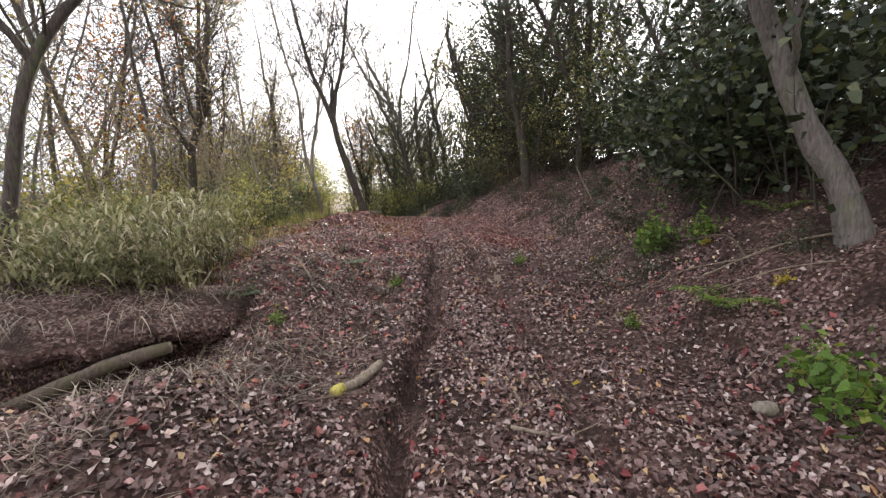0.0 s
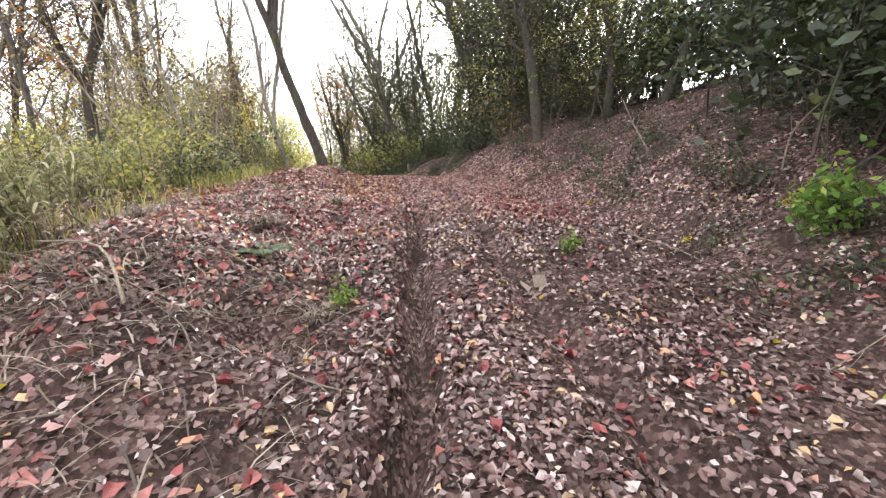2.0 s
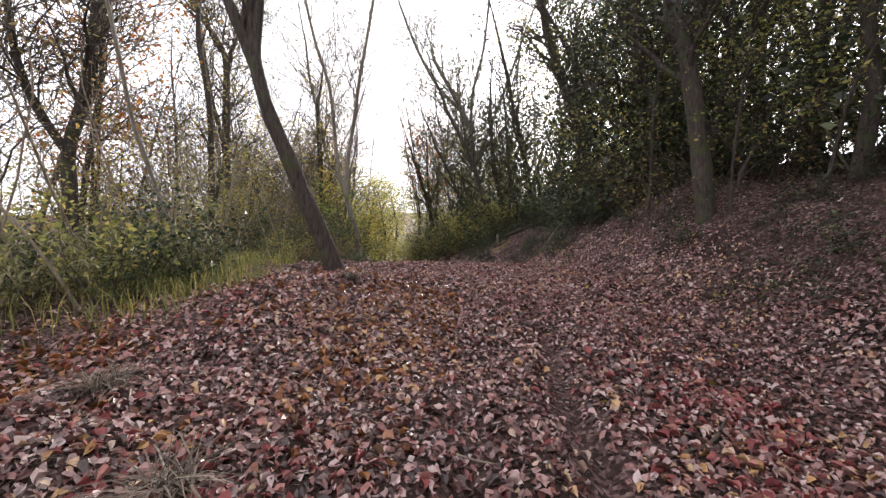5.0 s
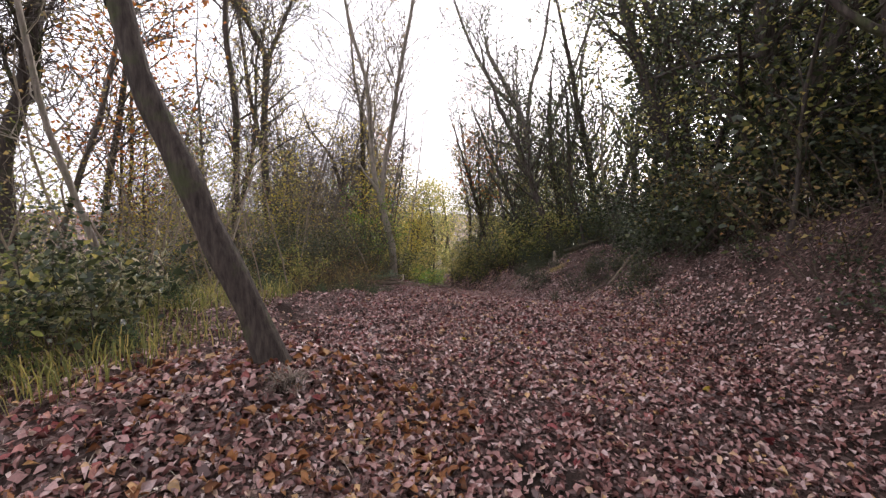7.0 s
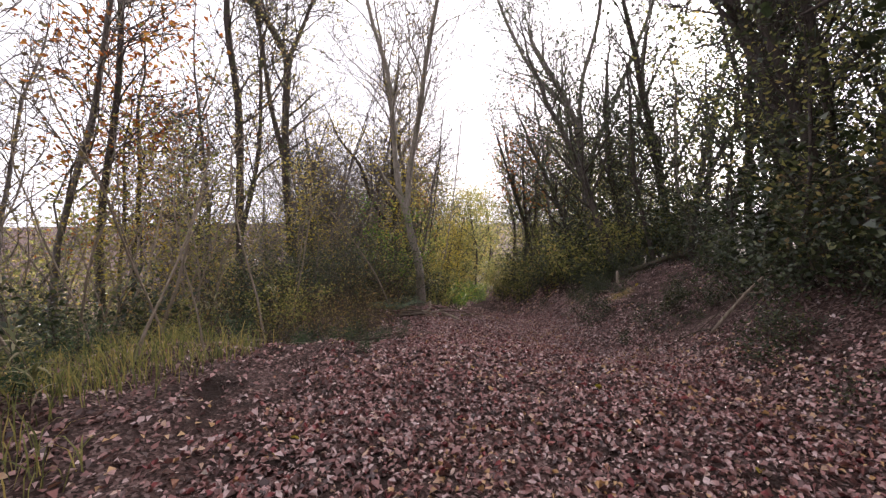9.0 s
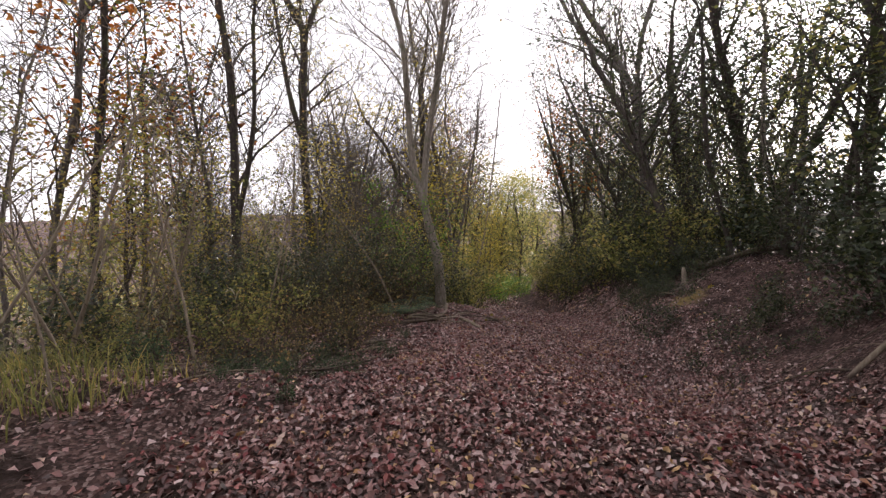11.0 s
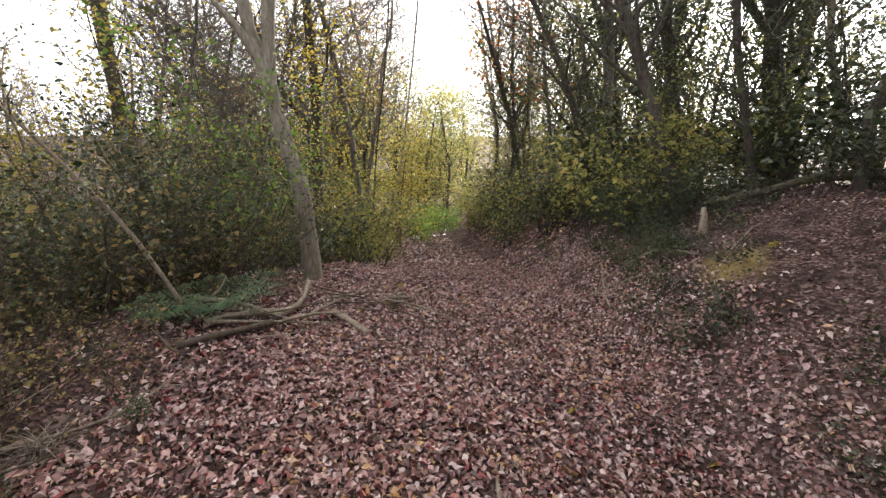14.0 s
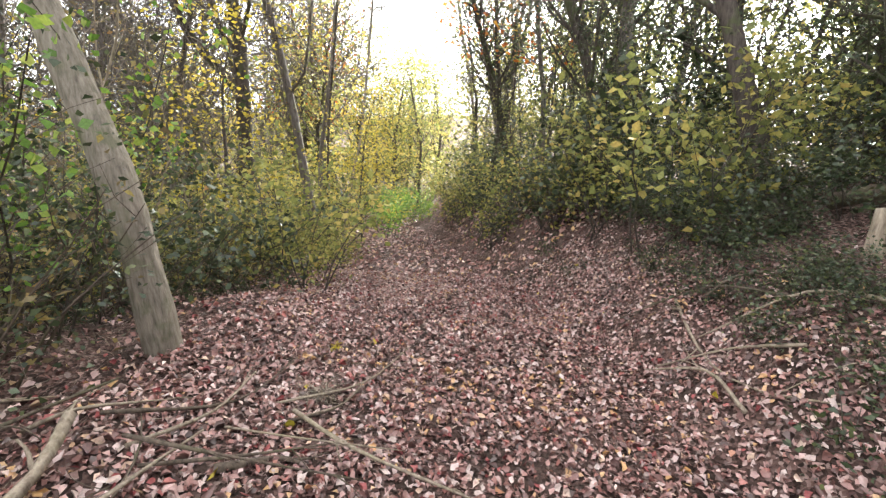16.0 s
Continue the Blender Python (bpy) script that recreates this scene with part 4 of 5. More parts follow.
for px, py in spots(14, (-15, -8.5), (3, 13), 1.4):
    copy_thing(thin_c, put(thin_c, px, py, rng.uniform(0, 360), rng.uniform(0.8, 1.3), 0.1, 4))
bush_c = shrub("tangled thicket of thin brown stems", 1.9, 1.5, 14, SPARSE_LEAF, 420, (0.05, 0.08), bark=DARK_WOOD, lean=0.7, spread=0.15, name="thicket", category="thicket")
plant(bush_c, [(-7.75, 23.5), (-8.3, 23.9), (-8.8, 24.6), (-8.6, 23.0), (-8.0, 22.6), (-9.3, 23.9)] + [(-8.4, 22.3), (-8.2, 24.0)] + spots(34, (-9, -3.8), (17, 34), 0.9) + spots(9, (3.0, 7), (15, 21), 1.0) + spots(10, (2.6, 7), (29, 38), 1.0), "thickets", (0.6, 1.1), 0.02, 6)
bush_d = shrub("bright yellow-green bush in the sunlight", 1.2, 1.1, 8, FRESH_LEAF, 700, (0.06, 0.1), spread=0.11, name="bush", category="bush")
plant(bush_d, [(-10.5, 13.5), (-11.6, 38), (-12.8, 41), (-14.6, 46), (-15.7, 51), (-13.6, 44.0), (-15.0, 48.5), (-12.2, 42.6), (-14.0, 42.8), (-13.2, 46.2), (-15.2, 45.2), (-16.5, 50), (-14.2, 44.5)],
      "bright bushes", (0.9, 1.4), 0.02, 4)
climber = shrub("bright lime-green climber beside the pale trunk", 3.7, 1.5, 9, FRESH_LEAF, 1500, (0.045, 0.075), spread=0.13, narrow=0.9, name="climber", category="climbing plant", lean=0.25)
climber.matrix_basis = put(climber, -8.45, 24.7, 30, 1.0, 0.02, 2)
tangle = shrub("tall dark tangle of brown stems and evergreen leaves", 3.0, 2.2, 16, GREEN_LEAF, 1600, (0.045, 0.085), bark=DARK_WOOD, lean=0.6, spread=0.17, stem_r=0.015, name="thicket", category="thicket")
plant(tangle, [(-8.1, 23.7), (-9.2, 24.0), (-8.9, 22.6), (-10.3, 23.4), (-10.2, 25.0), (-7.9, 21.6), (-9.4, 21.2), (-11.5, 24.6), (-8.4, 20.6), (-9.7, 22.2), (-10.8, 21.6), (-8.9, 25.8), (-10.6, 26.4), (-9.3, 19.8), (-8.1, 23.1)], "dark thickets", (0.8, 1.1), 0.02, 5)
for k, (px, py, g) in enumerate(((-2.15, 26.9, 0.3), (-2.45, 27.6, 0.35), (-1.95, 26.3, 0.28), (-2.65, 28.7, 0.4), (-3.0, 29.7, 0.45), (-1.9, 28.2, 0.3), (-3.4, 30.6, 0.5), (1.7, 18.2, 0.35), (0.9, 18.8, 0.3), (0.6, 22.3, 0.35), (-0.3, 23.6, 0.3))):
    copy_thing(bush_a, put(bush_a, px, py, 77 * k, g, 0.02, 3))
for px, py in spots(24, (2.3, 5.4), (28, 42), 0.75) + spots(18, (3.3, 6.5), (15.5, 24), 0.8):
    copy_thing(bush_a, put(bush_a, px, py, rng.uniform(0, 360), rng.uniform(0.35, 0.7), 0.02, 5))
for px, py in spots(18, (-4.4, -2.3), (28.5, 42), 0.7):
    copy_thing(bush_b, put(bush_b, px, py, rng.uniform(0, 360), rng.uniform(0.3, 0.6), 0.02, 5))
bush_m = shrub("mid-green leafy bush in the hollow", 1.2, 1.1, 8, MID_LEAF, 600, (0.05, 0.09), spread=0.12, name="bush", category="bush")
bush_m.matrix_basis = put(bush_m, -5.0, 12.2, 20, 0.6, 0.02, 4)
for px, py, g in ((-4.35, 12.7, 0.5), (-4.9, 13.0, 0.6), (-5.6, 14.2, 0.7), (-7.5, 15.6, 1.0), (-9.0, 14.5, 1.1), (-6.4, 17.0, 0.8)):
    copy_thing(bush_m, put(bush_m, px, py, rng.uniform(0, 360), g, 0.02, 4))
for px, py in spots(16, (-4.4, -2.5), (17.2, 21.0), 0.55):
    copy_thing(bush_m, put(bush_m, px, py, rng.uniform(0, 360), rng.uniform(0.3, 0.55), 0.02, 6))
for px, py in spots(9, (-4.8, -3.0), (17.2, 21.3), 0.7):
    copy_thing(bush_c, put(bush_c, px, py, rng.uniform(0, 360), rng.uniform(0.4, 0.6), 0.02, 8))
low_e = shrub("low trailing evergreen plant on the leaf litter", 0.45, 0.7, 6, GREEN_LEAF, 380, (0.03, 0.058), stem_r=0.005, spread=0.08, lean=1.2, name="ground_plant", category="plant")
plant(low_e, [(-2.35, 26.6), (-2.1, 26.2), (-2.5, 27.2), (-2.0, 27.0), (-1.7, 26.6), (-2.7, 28.0), (-2.3, 28.3), (-1.9, 25.5), (-2.2, 25.0), (-3.0, 28.9), (-1.5, 24.8),
              (2.6, 9.0), (2.9, 9.9), (2.8, 10.9), (3.2, 11.6), (3.6, 10.4), (2.7, 12.8), (2.5, 14.4), (2.4, 15.6), (2.0, 16.9), (3.3, 8.3), (2.2, 18.0), (3.9, 12.4), (2.7, 7.0), (3.3, 6.3), (3.6, 7.6), (2.9, 12.0), (3.4, 9.8), (-2.4, 26.5), (-2.2, 25.4), (-2.5, 27.4), (1.7, 18.6), (-0.2, 22.6), (0.6, 18.9), (-1.6, 24.3), (-1.8, 28.4), (2.6, 5.9), (3.2, 13.6)]
      + spots(40, (-6.8, -3.3), (17.5, 31), 0.55) + spots(46, (2.2, 6.5), (12, 31), 0.7) + spots(30, (3.0, 7), (2, 12), 0.6), "low evergreen plants", (0.6, 1.4), 0.02, 5)

# turf and roots hanging over the washed-out hollow
ou, ov = np.meshgrid(np.linspace(0, 1, 46), np.linspace(0, 1, 14))
ou, ov = ou.ravel(), ov.ravel()
ox = -5.6 + 3.35 * ou
lip = 3.62 + 0.3 * vnoise(ox, 0 * ox, 1.4, 61) + 0.12 * vnoise(ox, 0 * ox, 4.0, 62) + 0.5 * np.clip((ou - 0.75) / 0.25, 0, 1) ** 2
oy = lip + (5.0 - lip) * ov
crown_z = 0.02 + 0.12 * ov + 0.07 * vnoise(ox, oy, 2.2, 63) + 0.04 * vnoise(ox, oy, 6.0, 64) - 0.12 * (1 - ov) ** 3 - 0.12 * ou ** 3
foot_z = crown_z - 0.06 - 0.5 * ov - 0.05 * (1 + vnoise(ox, oy, 5.0, 65))
oi = np.arange(46 * 14).reshape(14, 46)
top_f = np.stack([oi[:-1, :-1], oi[:-1, 1:], oi[1:, 1:], oi[1:, :-1]], -1).reshape(-1, 4)
ring = np.concatenate([oi[0], oi[1:, -1], oi[-1, -2::-1], oi[-2:0:-1, 0]])
nxt = np.roll(ring, -1)
rim_f = np.stack([ring + 46 * 14, nxt + 46 * 14, nxt, ring], -1)
turf = mesh_object("turf_overhang", np.concatenate([np.stack([ox, oy, crown_z], -1), np.stack([ox, oy, foot_z], -1)]),
                   np.concatenate([top_f, top_f[:, ::-1] + 46 * 14, rim_f]), SOIL, smooth=True)
tagged(turf, "dark sod of roots hanging over a washed-out hollow", "earth bank")
hx, hu = rng.uniform(-5.5, -2.4, 420), rng.uniform(0, 1, 420)
hy = 3.66 + 0.3 * vnoise(hx, 0 * hx, 1.4, 61) + 0.9 * hu ** 2
ha = rng.normal(-1.6, 0.9, 420)
hk = rng.uniform(0.5, 1.1, 420)
fringe = blade_mesh("hanging_grass", np.stack([hx, hy, 0.03 + 0.1 * hu], -1), rng.uniform(0.15, 0.5, 420), rng.uniform(0.004, 0.014, 420),
                    np.stack([np.cos(ha) * hk, np.sin(ha) * hk, rng.uniform(-1.1, -0.3, 420)], -1), DRY_GRASS, turf)
tagged(fringe, "withered grass hanging over the hollow's rim", kind="stuff")

# bamboo grass beside the start, and grass along the hollow
def grass(name, n, d_range, y_range, length, width, material, label, accept=None, bend=0.6, rise=1.0):
    x, y, d = scatter(n, d_range, y_range, accept)
    a = rng.uniform(0, 2 * np.pi, len(x))
    k = rng.uniform(0.15, bend, len(x))
    lean = np.stack([np.cos(a) * k, np.sin(a) * k, np.zeros(len(x))], -1)
    base = np.stack([x, y, land(x, y) - 0.02], -1)
    return tagged(blade_mesh(name, base, rng.uniform(*length, len(x)), rng.uniform(*width, len(x)), lean, material, rise=rise), label, "grass", kind="stuff")


def clumped(seed, scale=0.8, bias=0.1):
    return lambda x, y, d: np.clip(bias + 0.9 * vnoise(x, y, scale, seed), 0, 1)


def bamboo(n, d_range, y_range, height, accept=None, nod=0.0):
    """Culms of dwarf bamboo with drooping leaves along their upper half."""
    x, y, d = scatter(n, d_range, y_range, accept)
    h = rng.uniform(*height, len(x))
    z = land(x, y)
    a = rng.uniform(0, 2 * np.pi, len(x))
    lean = rng.uniform(0.05, 0.45, len(x))
    tb = Tubes()
    pos = []
    for i in range(len(x)):
        dx, dy = math.cos(a[i]) * lean[i], math.sin(a[i]) * lean[i] + nod
        f = np.array([0, 0.5, 1.0])
        pts = np.stack([x[i] + dx * h[i] * f ** 1.6, y[i] + dy * h[i] * f ** 1.6, z[i] - 0.03 + h[i] * f * (1 - 0.2 * lean[i] * f)], -1)
        tb.add(pts, [0.005, 0.004, 0.002], 3, caps=False)
        m = 13
        g = rng.uniform(0.3, 1.0, m)
        pos.append(np.stack([np.interp(g, f, pts[:, 0]), np.interp(g, f, pts[:, 1]), np.interp(g, f, pts[:, 2])], -1))
    root = tagged(new("bamboo_grass"), "thick stand of dwarf bamboo grass with drying leaves", "bamboo grass", kind="stuff")
    tb.make("culm_stand", DRY_GRASS, root)
    pos = np.concatenate(pos)
    aa = rng.uniform(0, 2 * np.pi, len(pos))
    kk = rng.uniform(0.6, 1.1, len(pos))
    ln = np.stack([np.cos(aa) * kk, np.sin(aa) * kk, rng.uniform(-0.75, 0.1, len(pos))], -1)
    blade_mesh("foliage", pos, rng.uniform(0.16, 0.32, len(pos)), rng.uniform(0.018, 0.038, len(pos)), ln, BAMBOO_LEAF, root)


bamboo(1000, (-7.5, -2.9), (4.6, 7.2), (0.6, 1.45), lambda x, y, d: np.clip(1.3 * np.clip((-d - 2.9 - 0.25 * (y - 4.4)) / 0.5, 0, 1) * (0.7 + 0.5 * vnoise(x, y, 0.7, 41)), 0, 1), -0.35)
bamboo(1100, (-10, -4.4), (6.5, 14), (0.5, 1.1), lambda x, y, d: np.clip(0.35 + 0.9 * vnoise(x, y, 0.6, 48), 0, 1) * np.clip((-d - 4.4) / 1.0, 0, 1))
bamboo(120, (-6.0, -4.2), (0.6, 2.4), (0.5, 0.9))
bamboo(700, (-11, -4.8), (12, 21), (0.5, 1.1), clumped(42, 0.6, 0.2))
grass("grass", 16000, (-10, -4.2), (12, 24), (0.3, 0.75), (0.006, 0.014), OLIVE_LEAF, "tall green grass in the hollow beside the track", clumped(43, 0.5, 0.35))
grass("grass", 9000, (-12, -3.6), (4, 14), (0.3, 0.7), (0.006, 0.014), OLIVE_LEAF, "rank green grass under the bamboo", clumped(44, 0.5, 0.35))
grass("dry_grass", 10000, (-4.4, -0.9), (1.2, 12.5), (0.1, 0.34), (0.003, 0.008), DRY_GRASS, "flattened dry grass stems on the mound", clumped(45, 1.2, 0.25), 1.3, 0.3)
grass("dry_grass", 14000, (-4.4, -0.9), (1.0, 8.5), (0.16, 0.46), (0.004, 0.011), DRY_GRASS, "tangled mat of grey dry grass on the mound", lambda x, y, d: np.clip(0.3 + 0.8 * vnoise(x, y, 0.9, 51), 0, 1) * np.clip((-d - 0.9) / 0.8, 0, 1), 1.2, 0.5)
grass("dry_grass", 12000, (-5.6, -2.4), (12.5, 31), (0.1, 0.34), (0.003, 0.008), DRY_GRASS, "dry grass along the track edge", clumped(46, 0.9, 0.2), 1.2, 0.45)
grass("dry_grass", 9000, (1.8, 5.5), (1, 31), (0.1, 0.32), (0.003, 0.008), DRY_GRASS, "dry stalks and grass on the bank", clumped(47, 0.9, 0.15), 1.2, 0.35)


# ---- sticks and logs ----
def stick(label, pts, r, material=DEAD_WOOD, name="stick", twigs=2, follow=True, tip=0.4):
    """A fallen stick with side twigs. follow: lies on the ground."""
    p = spline([(a[0], a[1], (ground_z(a[0], a[1]) + r * 0.8 + (a[2] if len(a) > 2 else 0)) if follow else a[2]) for a in pts], 9)
    o = p[0].copy()
    root = tagged(new(name), label, name.replace("_", " "))
    root.location = o
    tb = Tubes()
    tb.add(p - o, np.linspace(r, r * tip, 9) * (1 + 0.1 * rng.normal(0, 1, 9)), 6)
    tb.make("branch" if name != "log" else "log_body", material, root)
    for _ in range(twigs):
        i = rng.integers(3, 8)
        d = p[i] - p[i - 1]
        d = d / np.linalg.norm(d) + rng.normal(0, 0.5, 3) * np.array([1, 1, 0.3])
        q, _e = grow(p[i] - o, d, rng.uniform(0.15, 0.4), 4, 0.15)
        t2 = Tubes()
        t2.add(q, np.linspace(r * 0.4, r * 0.15, len(q)), 4)
        t2.make("twig", material, root)
    return root


log_a = stick("short cut log with a yellow lichened end, lying on leaves", [(-0.8, 3.2), (-0.63, 3.42), (-0.47, 3.64)], 0.045, DEAD_WOOD, "log", 0, tip=0.95)
tb = Tubes()
tb.add([(-0.004, -0.005, 0.0), (0.02, 0.026, 0.0), (0.06, 0.078, 0.003)], [0.044, 0.0485, 0.0475], 9)
tb.make("lichen_patch", LICHEN, log_a)
stick("long weathered log half buried at the ditch edge", [(-3.6, 3.1, -0.62), (-3.11, 3.2, -0.4), (-2.65, 3.25, -0.2), (-2.2, 3.3, -0.06)], 0.065, DARK_WOOD, "log", 0, tip=0.9, follow=False)
stick("short pale stick on the leaves", [(0.6, 2.8), (0.85, 2.76), (1.12, 2.72)], 0.017, twigs=1, tip=0.9)
stick("thin crooked twig on the track", [(0.55, 2.78), (0.72, 3.1), (0.7, 3.4), (0.84, 3.8)], 0.011, twigs=2)
stick("forked stick lying across the rut", [(0.5, 9.0), (0.85, 9.6), (1.1, 9.9), (1.33, 10.3)], 0.018, DARK_WOOD, twigs=3)
stick("pale straight twig on the mound", [(-0.75, 6.9), (-0.62, 7.4), (-0.5, 7.9)], 0.009, twigs=1)
stick("crooked grey log curving up from the leaves", [(-6.5, 22.3, 0.02), (-6.36, 22.75, 0.05), (-6.14, 23.08, 0.05), (-6.18, 23.4, 0.08), (-6.3, 23.65, 0.2)], 0.045, DEAD_WOOD, twigs=2, tip=0.75, name="log")
stick("dark rotten log half sunk in leaves", [(-6.3, 21.8, 0.02), (-6.2, 22.3, 0.04), (-6.06, 22.75, 0.05)], 0.04, DARK_WOOD, twigs=1, tip=0.75, name="log")
stick("short stout broken branch on the leaf carpet", [(-5.79, 23.43, 0.02), (-5.5, 23.38, 0.03), (-5.2, 23.3, 0.0)], 0.04, DEAD_WOOD, twigs=0, tip=0.85)
stick("pale stick on the leaf carpet", [(-3.05, 21.2), (-3.2, 21.55), (-3.33, 21.95)], 0.02, twigs=1)
stick("long pale dead branch lying on the slope", [(-5.4, 17.7), (-5.7, 18.2, 0.1), (-5.95, 18.8, 0.12), (-6.3, 19.6, 0.3)], 0.02, twigs=4)
stick("grey fallen branch beside the track", [(-7.4, 22.5, 0.05), (-6.9, 22.62, 0.14), (-6.45, 22.72, 0.12), (-5.95, 22.93, 0.06)], 0.045, twigs=3)
stick("thin fallen branch beside the track", [(-6.5, 22.3, 0.05), (-6.1, 22.7, 0.1), (-5.6, 23.2, 0.05)], 0.022, twigs=3)
stick("short broken stick on the track edge", [(-5.7, 23.9), (-5.5, 24.15), (-5.35, 24.2)], 0.028, DARK_WOOD, twigs=1)
stick("pale dead stem leaning on the thicket", [(-6.79, 22.41, -0.9), (-7.07, 22.13, 0.06), (-7.3, 21.89, 0.64), (-7.6, 21.6, 1.25), (-8.0, 21.2, 2.0)], 0.028, follow=False, name="leaning_dead_tree", twigs=2)
stick("bleached branch leaning against the bank", [(0.3, 20.4, 0.0), (0.71, 20.36, 0.66), (1.0, 20.3, 1.07)], 0.03, follow=False, twigs=3, name="fallen_branch")
stick("dark fallen trunk lying along the top of the bank", [(-1.3, 28.7, 0.1), (-0.5, 28.47, 0.1), (0.3, 28.25, 0.1), (1.4, 28.0, 0.1)], 0.1, DARK_WOOD, "fallen_tree", 2, tip=0.8)
stick("pale vine-like branch trailing down the bank", [(-2.9, 27.46), (-2.85, 26.9), (-2.75, 26.4), (-2.55, 25.9), (-2.2, 25.6)], 0.018, twigs=4, name="fallen_branch")
stick("curved twig at the foot of the bank", [(1.9, 8.2), (2.2, 7.7), (2.45, 7.3), (2.5, 6.8)], 0.012, twigs=2)
stick("slanting bare stem on the bank", [(3.5, 10.2, 0.0), (3.35, 10.5, 0.5), (3.2, 10.7, 1.1)], 0.015, twigs=2, name="leaning_dead_tree")
for k in range(46):
    y = rng.uniform(1.5, 30)
    x = float(np.interp(y, TRACK[:, 1], TRACK[:, 0])) + rng.uniform(-3.4, 3.2)
    a, L = rng.uniform(0, 2 * np.pi), rng.uniform(0.12, 0.45)
    stick("thin dry twig among fallen leaves", [(x, y), (x + math.cos(a) * L, y + math.sin(a) * L, 0.01), (x + math.cos(a + 0.3) * 2 * L, y + math.sin(a + 0.3) * 2 * L)], rng.uniform(0.004, 0.009), twigs=1, name="twig")

# tufts of withered grass on the mound
for tx, ty, tl in ((-1.27, 8.73, 0.4), (-2.25, 9.3, 0.3), (-1.75, 7.4, 0.3), (-0.75, 5.75, 0.2), (-2.6, 4.9, 0.4), (-2.9, 5.6, 0.45), (-3.0, 7.4, 0.4), (-5.7, 24.9, 0.3), (-5.9, 20.6, 0.4), (-5.2, 17.9, 0.4), (-2.0, 12.2, 0.3)):
    ta = rng.uniform(0, 2 * np.pi, 130)
    tk = rng.uniform(0.35, 1.3, 130)
    tuft = blade_mesh("grass_tuft", rng.normal(0, 0.05, (130, 3)) * np.array([1, 1, 0.1]), rng.uniform(0.5, 1.1, 130) * tl, rng.uniform(0.004, 0.01, 130),
                      np.stack([np.cos(ta) * tk, np.sin(ta) * tk, -0.25 * tk], -1), DRY_GRASS)
    tuft.location = (tx, ty, ground_z(tx, ty) - 0.02)
    tagged(tuft, "withered tuft of dry grass drooping over leaves", "grass tuft")

# slash: dead branches heaped along the track edge
for cx, cy, rr, m in ((-5.9, 18.4, 0.8, 13), (-6.4, 19.6, 0.7, 8), (-6.3, 22.9, 0.7, 13), (-5.9, 24.2, 0.5, 7), (1.1, 20.2, 0.7, 8), (-2.2, 27.0, 0.8, 8), (3.9, 4.6, 0.6, 5), (-2.6, 5.0, 0.8, 9)):
    for k in range(m):
        x, y = cx + rng.normal(0, rr * 0.6), cy + rng.normal(0, rr * 0.8)
        a, L = rng.normal(0.9 if cx < -4 else 2.2, 0.6), rng.uniform(0.3, 0.75)
        stick("dead branch in a heap of cut brushwood", [(x, y, rng.uniform(0, 0.1)), (x + math.cos(a) * L, y + math.sin(a) * L, rng.uniform(0.02, 0.22)), (x + math.cos(a + 0.25) * 2 * L, y + math.sin(a + 0.25) * 2 * L, rng.uniform(0, 0.25))],
              rng.uniform(0.006, 0.02), DEAD_WOOD if k % 3 else DARK_WOOD, "dead_branch", 2)

# broken stump on the bank
stump = tagged(new("stump"), "pale broken tree stump on the bank", "stump")
stump.location = (-1.45, 27.3, ground_z(-1.45, 27.3) - 0.05)
tb = Tubes()
tb.add([(0, 0, 0), (0.0, 0.0, 0.1), (-0.02, 0.0, 0.3), (-0.05, 0.01, 0.46)], [0.1, 0.075, 0.06, 0.035], 8)
tb.make("stump_body", DEAD_WOOD, stump)


# ---- fern and small plants at the start ----
def fern(x, y, fronds, size, label, material=None):
    root = tagged(new("fern"), label, "fern")
    root.location = (x, y, ground_z(x, y))
    for k in range(fronds):
        a = k * 2 * np.pi / fronds + rng.uniform(-0.2, 0.2)
        L = size * rng.uniform(0.75, 1.1)
        f = np.linspace(0, 1, 16)
        spine = np.stack([np.cos(a) * L * f, np.sin(a) * L * f, L * (1.05 * f - 0.8 * f * f)], -1)
        side = np.array([-math.sin(a), math.cos(a), 0])
        fwd = np.array([math.cos(a), math.sin(a), 0])
        verts, faces = [], []
        for i in range(1, 16):
            w = L * 0.26 * math.sin(math.pi * min(1, 0.12 + f[i] * 0.88)) ** 0.8
            for sg in (-1, 1):
                b0 = len(verts)
                c = spine[i]
                tipp = c + side * sg * w + fwd * w * 0.45 + np.array([0, 0, -0.15 * w])
                verts += [c - fwd * 0.012, c + side * sg * w * 0.5 + fwd * (w * 0.2 - 0.012) + np.array([0, 0, 0.01]), tipp, c + side * sg * w * 0.5 + fwd * (w * 0.25 + 0.014) + np.array([0, 0, 0.01])]
                faces.append([b0, b0 + 1, b0 + 2, b0 + 3])
        for i in range(15):
            b0 = len(verts)
            verts += [spine[i] - side * 0.003, spine[i] + side * 0.003, spine[i + 1] + side * 0.002, spine[i + 1] - side * 0.002]
            faces.append([b0, b0 + 1, b0 + 2, b0 + 3])
        mesh_object("frond", verts, faces, material or FRESH_LEAF, root)
    return root


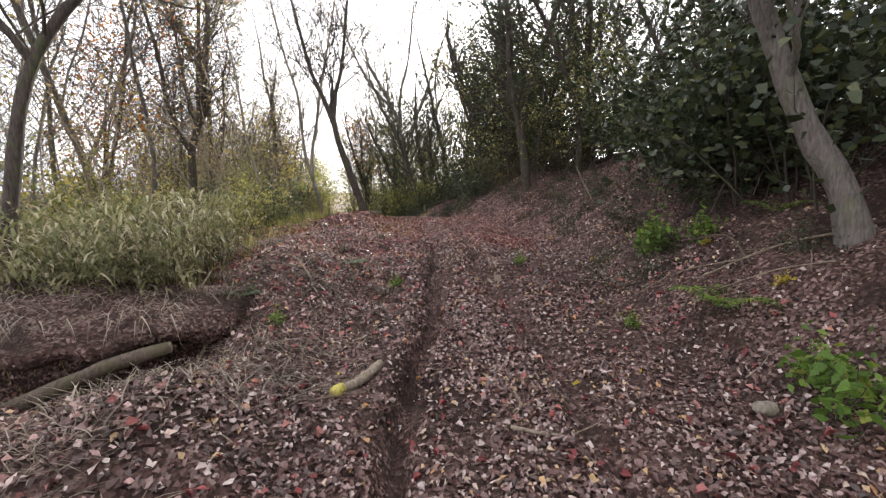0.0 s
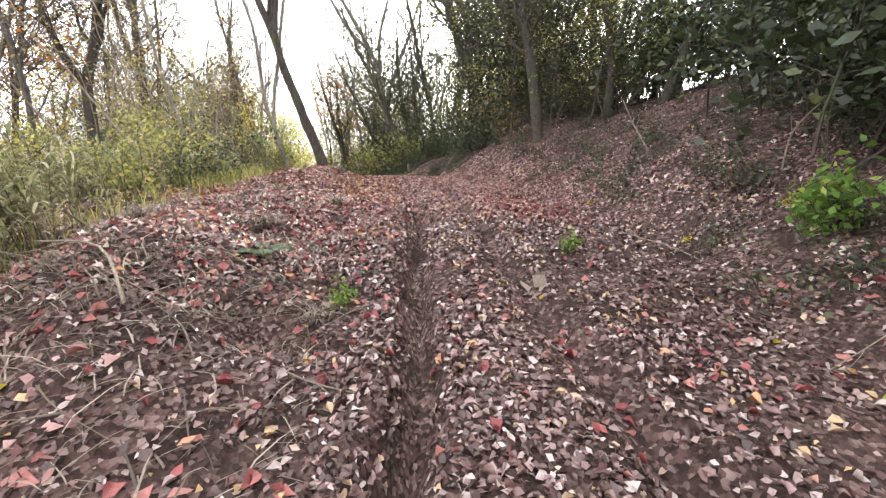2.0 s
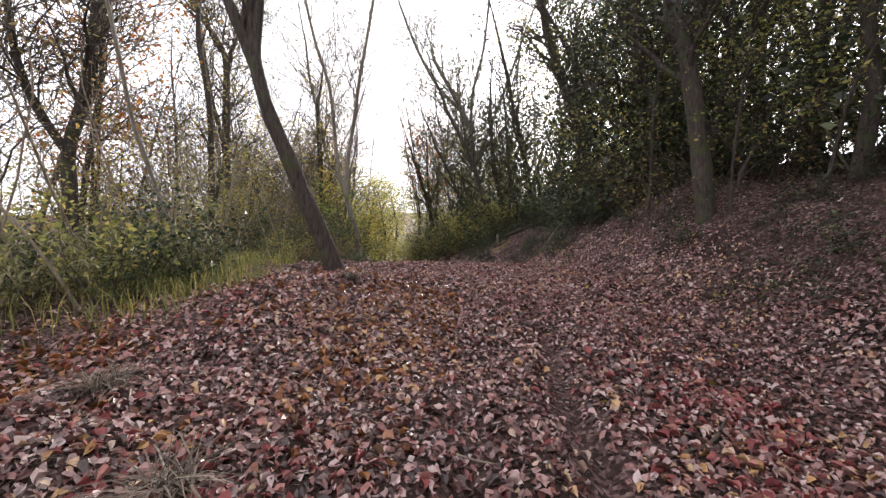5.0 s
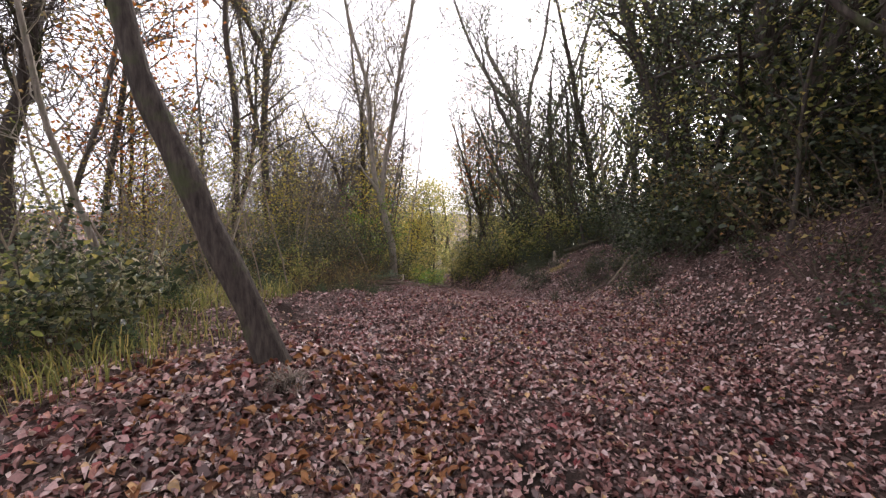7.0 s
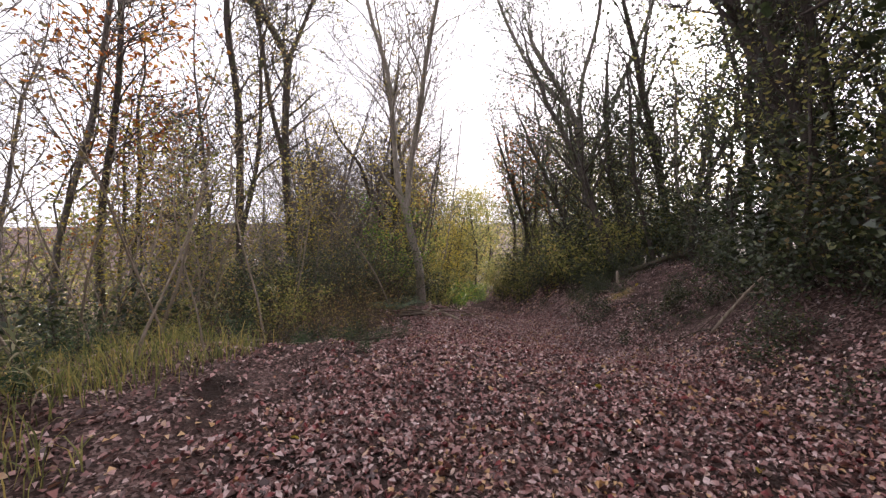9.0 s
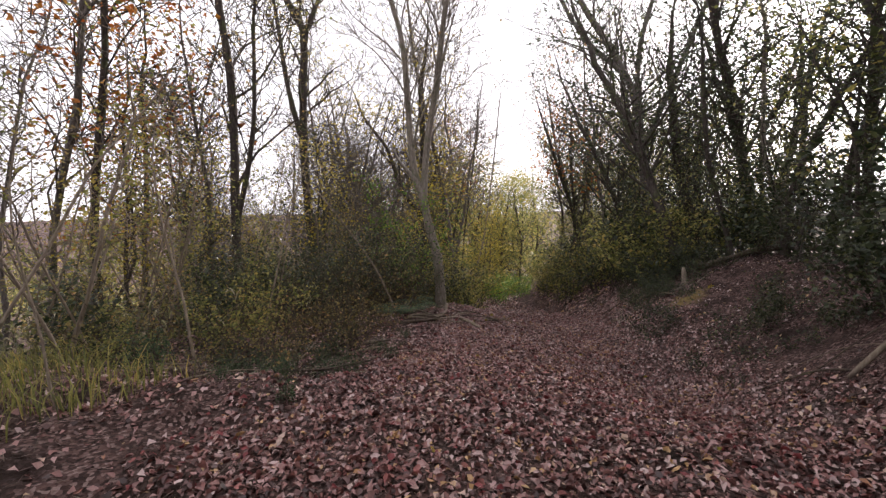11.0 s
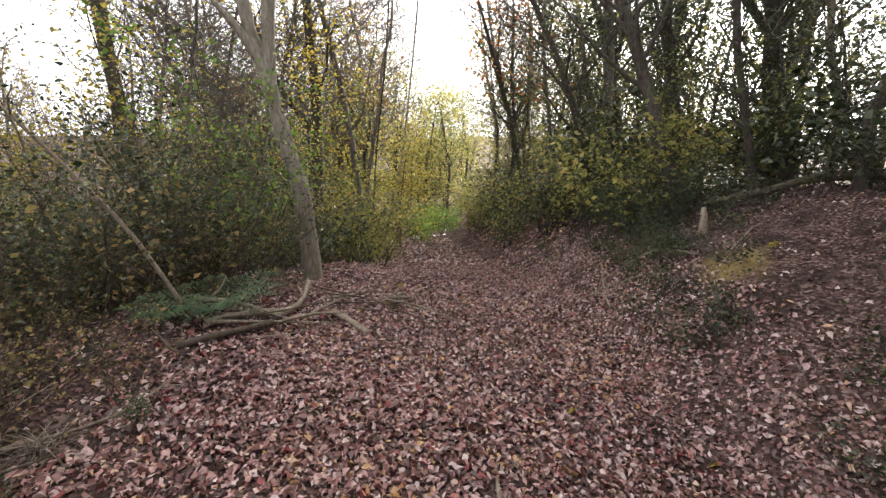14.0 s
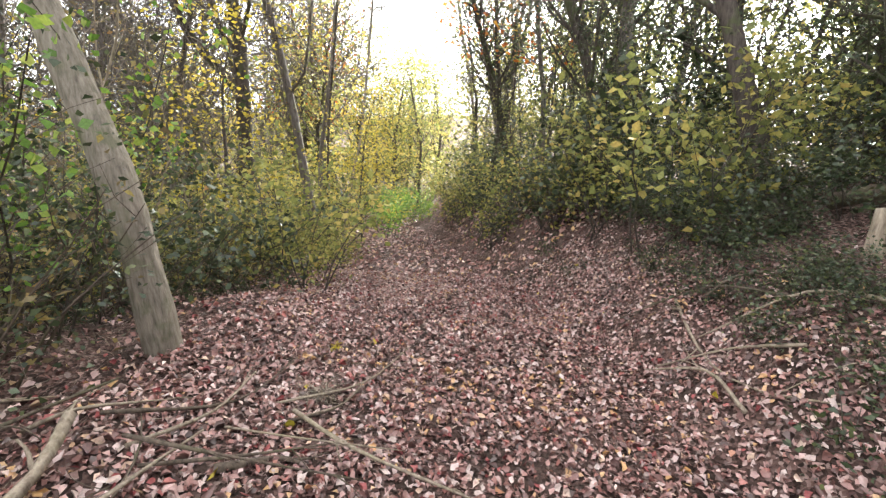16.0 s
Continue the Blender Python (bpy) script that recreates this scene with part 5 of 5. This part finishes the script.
fern(3.0, 4.3, 7, 0.5, "bright green fern on the leafy bank")
fern(4.3, 5.5, 6, 0.45, "green fern higher up the bank")
fern(-6.8, 22.6, 13, 0.85, "large blue-green fern among fallen branches", MID_LEAF)
fern(-6.95, 22.2, 8, 0.5, "blue-green fern beside the track edge", MID_LEAF)
sap = shrub("leafy green seedling beside the track", 0.5, 0.4, 6, FRESH_LEAF, 160, (0.07, 0.12), stem_r=0.005, spread=0.06, name="seedling", category="seedling")
plant(sap, [(2.75, 2.6), (2.9, 3.0), (3.0, 2.3), (3.2, 6.3)], "green seedlings", (0.7, 1.1), 0.01, 4)
for px, py in ((3.05, 6.35), (3.25, 6.6), (3.6, 5.9)):
    copy_thing(sap, put(sap, px, py, rng.uniform(0, 360), rng.uniform(0.55, 0.8), 0.01, 3))
for px, py in ((-1.75, 4.4), (2.2, 4.6), (-0.6, 5.85), (1.3, 6.9)):
    copy_thing(sap, put(sap, px, py, rng.uniform(0, 360), rng.uniform(0.3, 0.42), 0.01, 3))
ysap = shrub("seedling with yellow autumn leaves", 0.4, 0.35, 5, YELLOW_LEAF, 80, (0.06, 0.1), stem_r=0.004, spread=0.05, name="seedling", category="seedling")
plant(ysap, [(3.43, 4.15), (3.55, 5.67), (3.16, 6.45), (2.6, 7.3), (2.4, 9.6), (-6.1, 25.7), (-0.9, 25.9), (3.3, 6.9)], "yellow seedlings", (0.5, 0.8), 0.01, 4)
fern(-1.34, 6.38, 5, 0.24, "small dusty green fern on the mound", MID_LEAF)
fern(-2.35, 4.95, 5, 0.26, "drooping green fern beside dry stalks", MID_LEAF)
pale_seed = shrub("wilted seedling with large pale leaves", 0.16, 0.2, 3, DRY_GRASS, 9, (0.12, 0.17), stem_r=0.004, spread=0.05, name="seedling", category="seedling")
pale_seed.matrix_basis = put(pale_seed, 0.82, 6.38, 40, 1.0, 0.01, 0)
green_tuft = blade_mesh("grass_tuft", rng.normal(0, 0.03, (60, 3)) * np.array([1, 1, 0.1]), rng.uniform(0.08, 0.17, 60), rng.uniform(0.005, 0.01, 60),
                        np.concatenate([rng.normal(0, 0.6, (60, 2)), rng.uniform(-0.2, 0.2, (60, 1))], 1), FRESH_LEAF)
green_tuft.location = (-0.12, 6.66, ground_z(-0.12, 6.66) - 0.01)
tagged(green_tuft, "small tuft of fresh green grass beside the rut", "grass tuft")


def stone(label, x, y, r, flat, material):
    bm = bmesh.new()
    bmesh.ops.create_icosphere(bm, subdivisions=3, radius=r)
    for v in bm.verts:
        k = 1 + 0.22 * float(vnoise(v.co.x / r * 1.3 + x, v.co.y / r * 1.3 + v.co.z / r, 1.0, 71)) + 0.06 * float(vnoise(v.co.x / r * 4, v.co.z / r * 4 + y, 1.0, 72))
        v.co = Vector((v.co.x * k * 1.3, v.co.y * k, v.co.z * k * flat))
    me = bpy.data.meshes.new("stone")
    bm.to_mesh(me)
    bm.free()
    me.polygons.foreach_set("use_smooth", np.ones(len(me.polygons), dtype=bool))
    me.materials.append(material)
    ob = new("stone", me)
    ob.location = (x, y, ground_z(x, y) + r * flat * 0.3)
    return tagged(ob, label, "stone")


stone("pale brown stone half sunk in leaves", 2.57, 2.98, 0.085, 0.6, PALE_BARK)
stick("thin pale stick poking out from the cut log", [(-0.8, 3.2, 0.01), (-0.93, 3.1, 0.0), (-1.12, 3.02, 0.0)], 0.009, twigs=0)
for arch in ([(4.1, 7.1, 1.0), (4.35, 7.05, 1.7), (4.9, 6.95, 2.05), (5.7, 6.8, 2.0)], [(4.6, 6.4, 1.2), (4.75, 6.35, 1.75), (5.1, 6.2, 2.0), (5.6, 6.0, 1.8)], [(3.7, 7.6, 0.8), (3.75, 7.6, 1.2), (3.95, 7.5, 1.55)]):
    stick("bare pale twig arching over the bank's shrubs", arch, 0.011, follow=False, twigs=5, name="dead_branch")
for k in range(70):
    y = rng.uniform(2.6, 7.5)
    x = rng.uniform(-3.0, -0.7)
    if hollow(np.array([x]), np.array([y]))[0] > 0.2:
        continue
    a, L = rng.uniform(-0.9, 0.9) + (np.pi if k % 2 else 0), rng.uniform(0.12, 0.35)
    stick("dry pale stalk tangled on the mound", [(x, y, 0.01), (x + math.cos(a) * L, y + math.sin(a) * L, 0.05), (x + math.cos(a + 0.2) * 2 * L, y + math.sin(a + 0.2) * 2 * L, 0.01)], rng.uniform(0.003, 0.007), DRY_GRASS if k % 3 else DEAD_WOOD, twigs=1, name="dry_stalk")
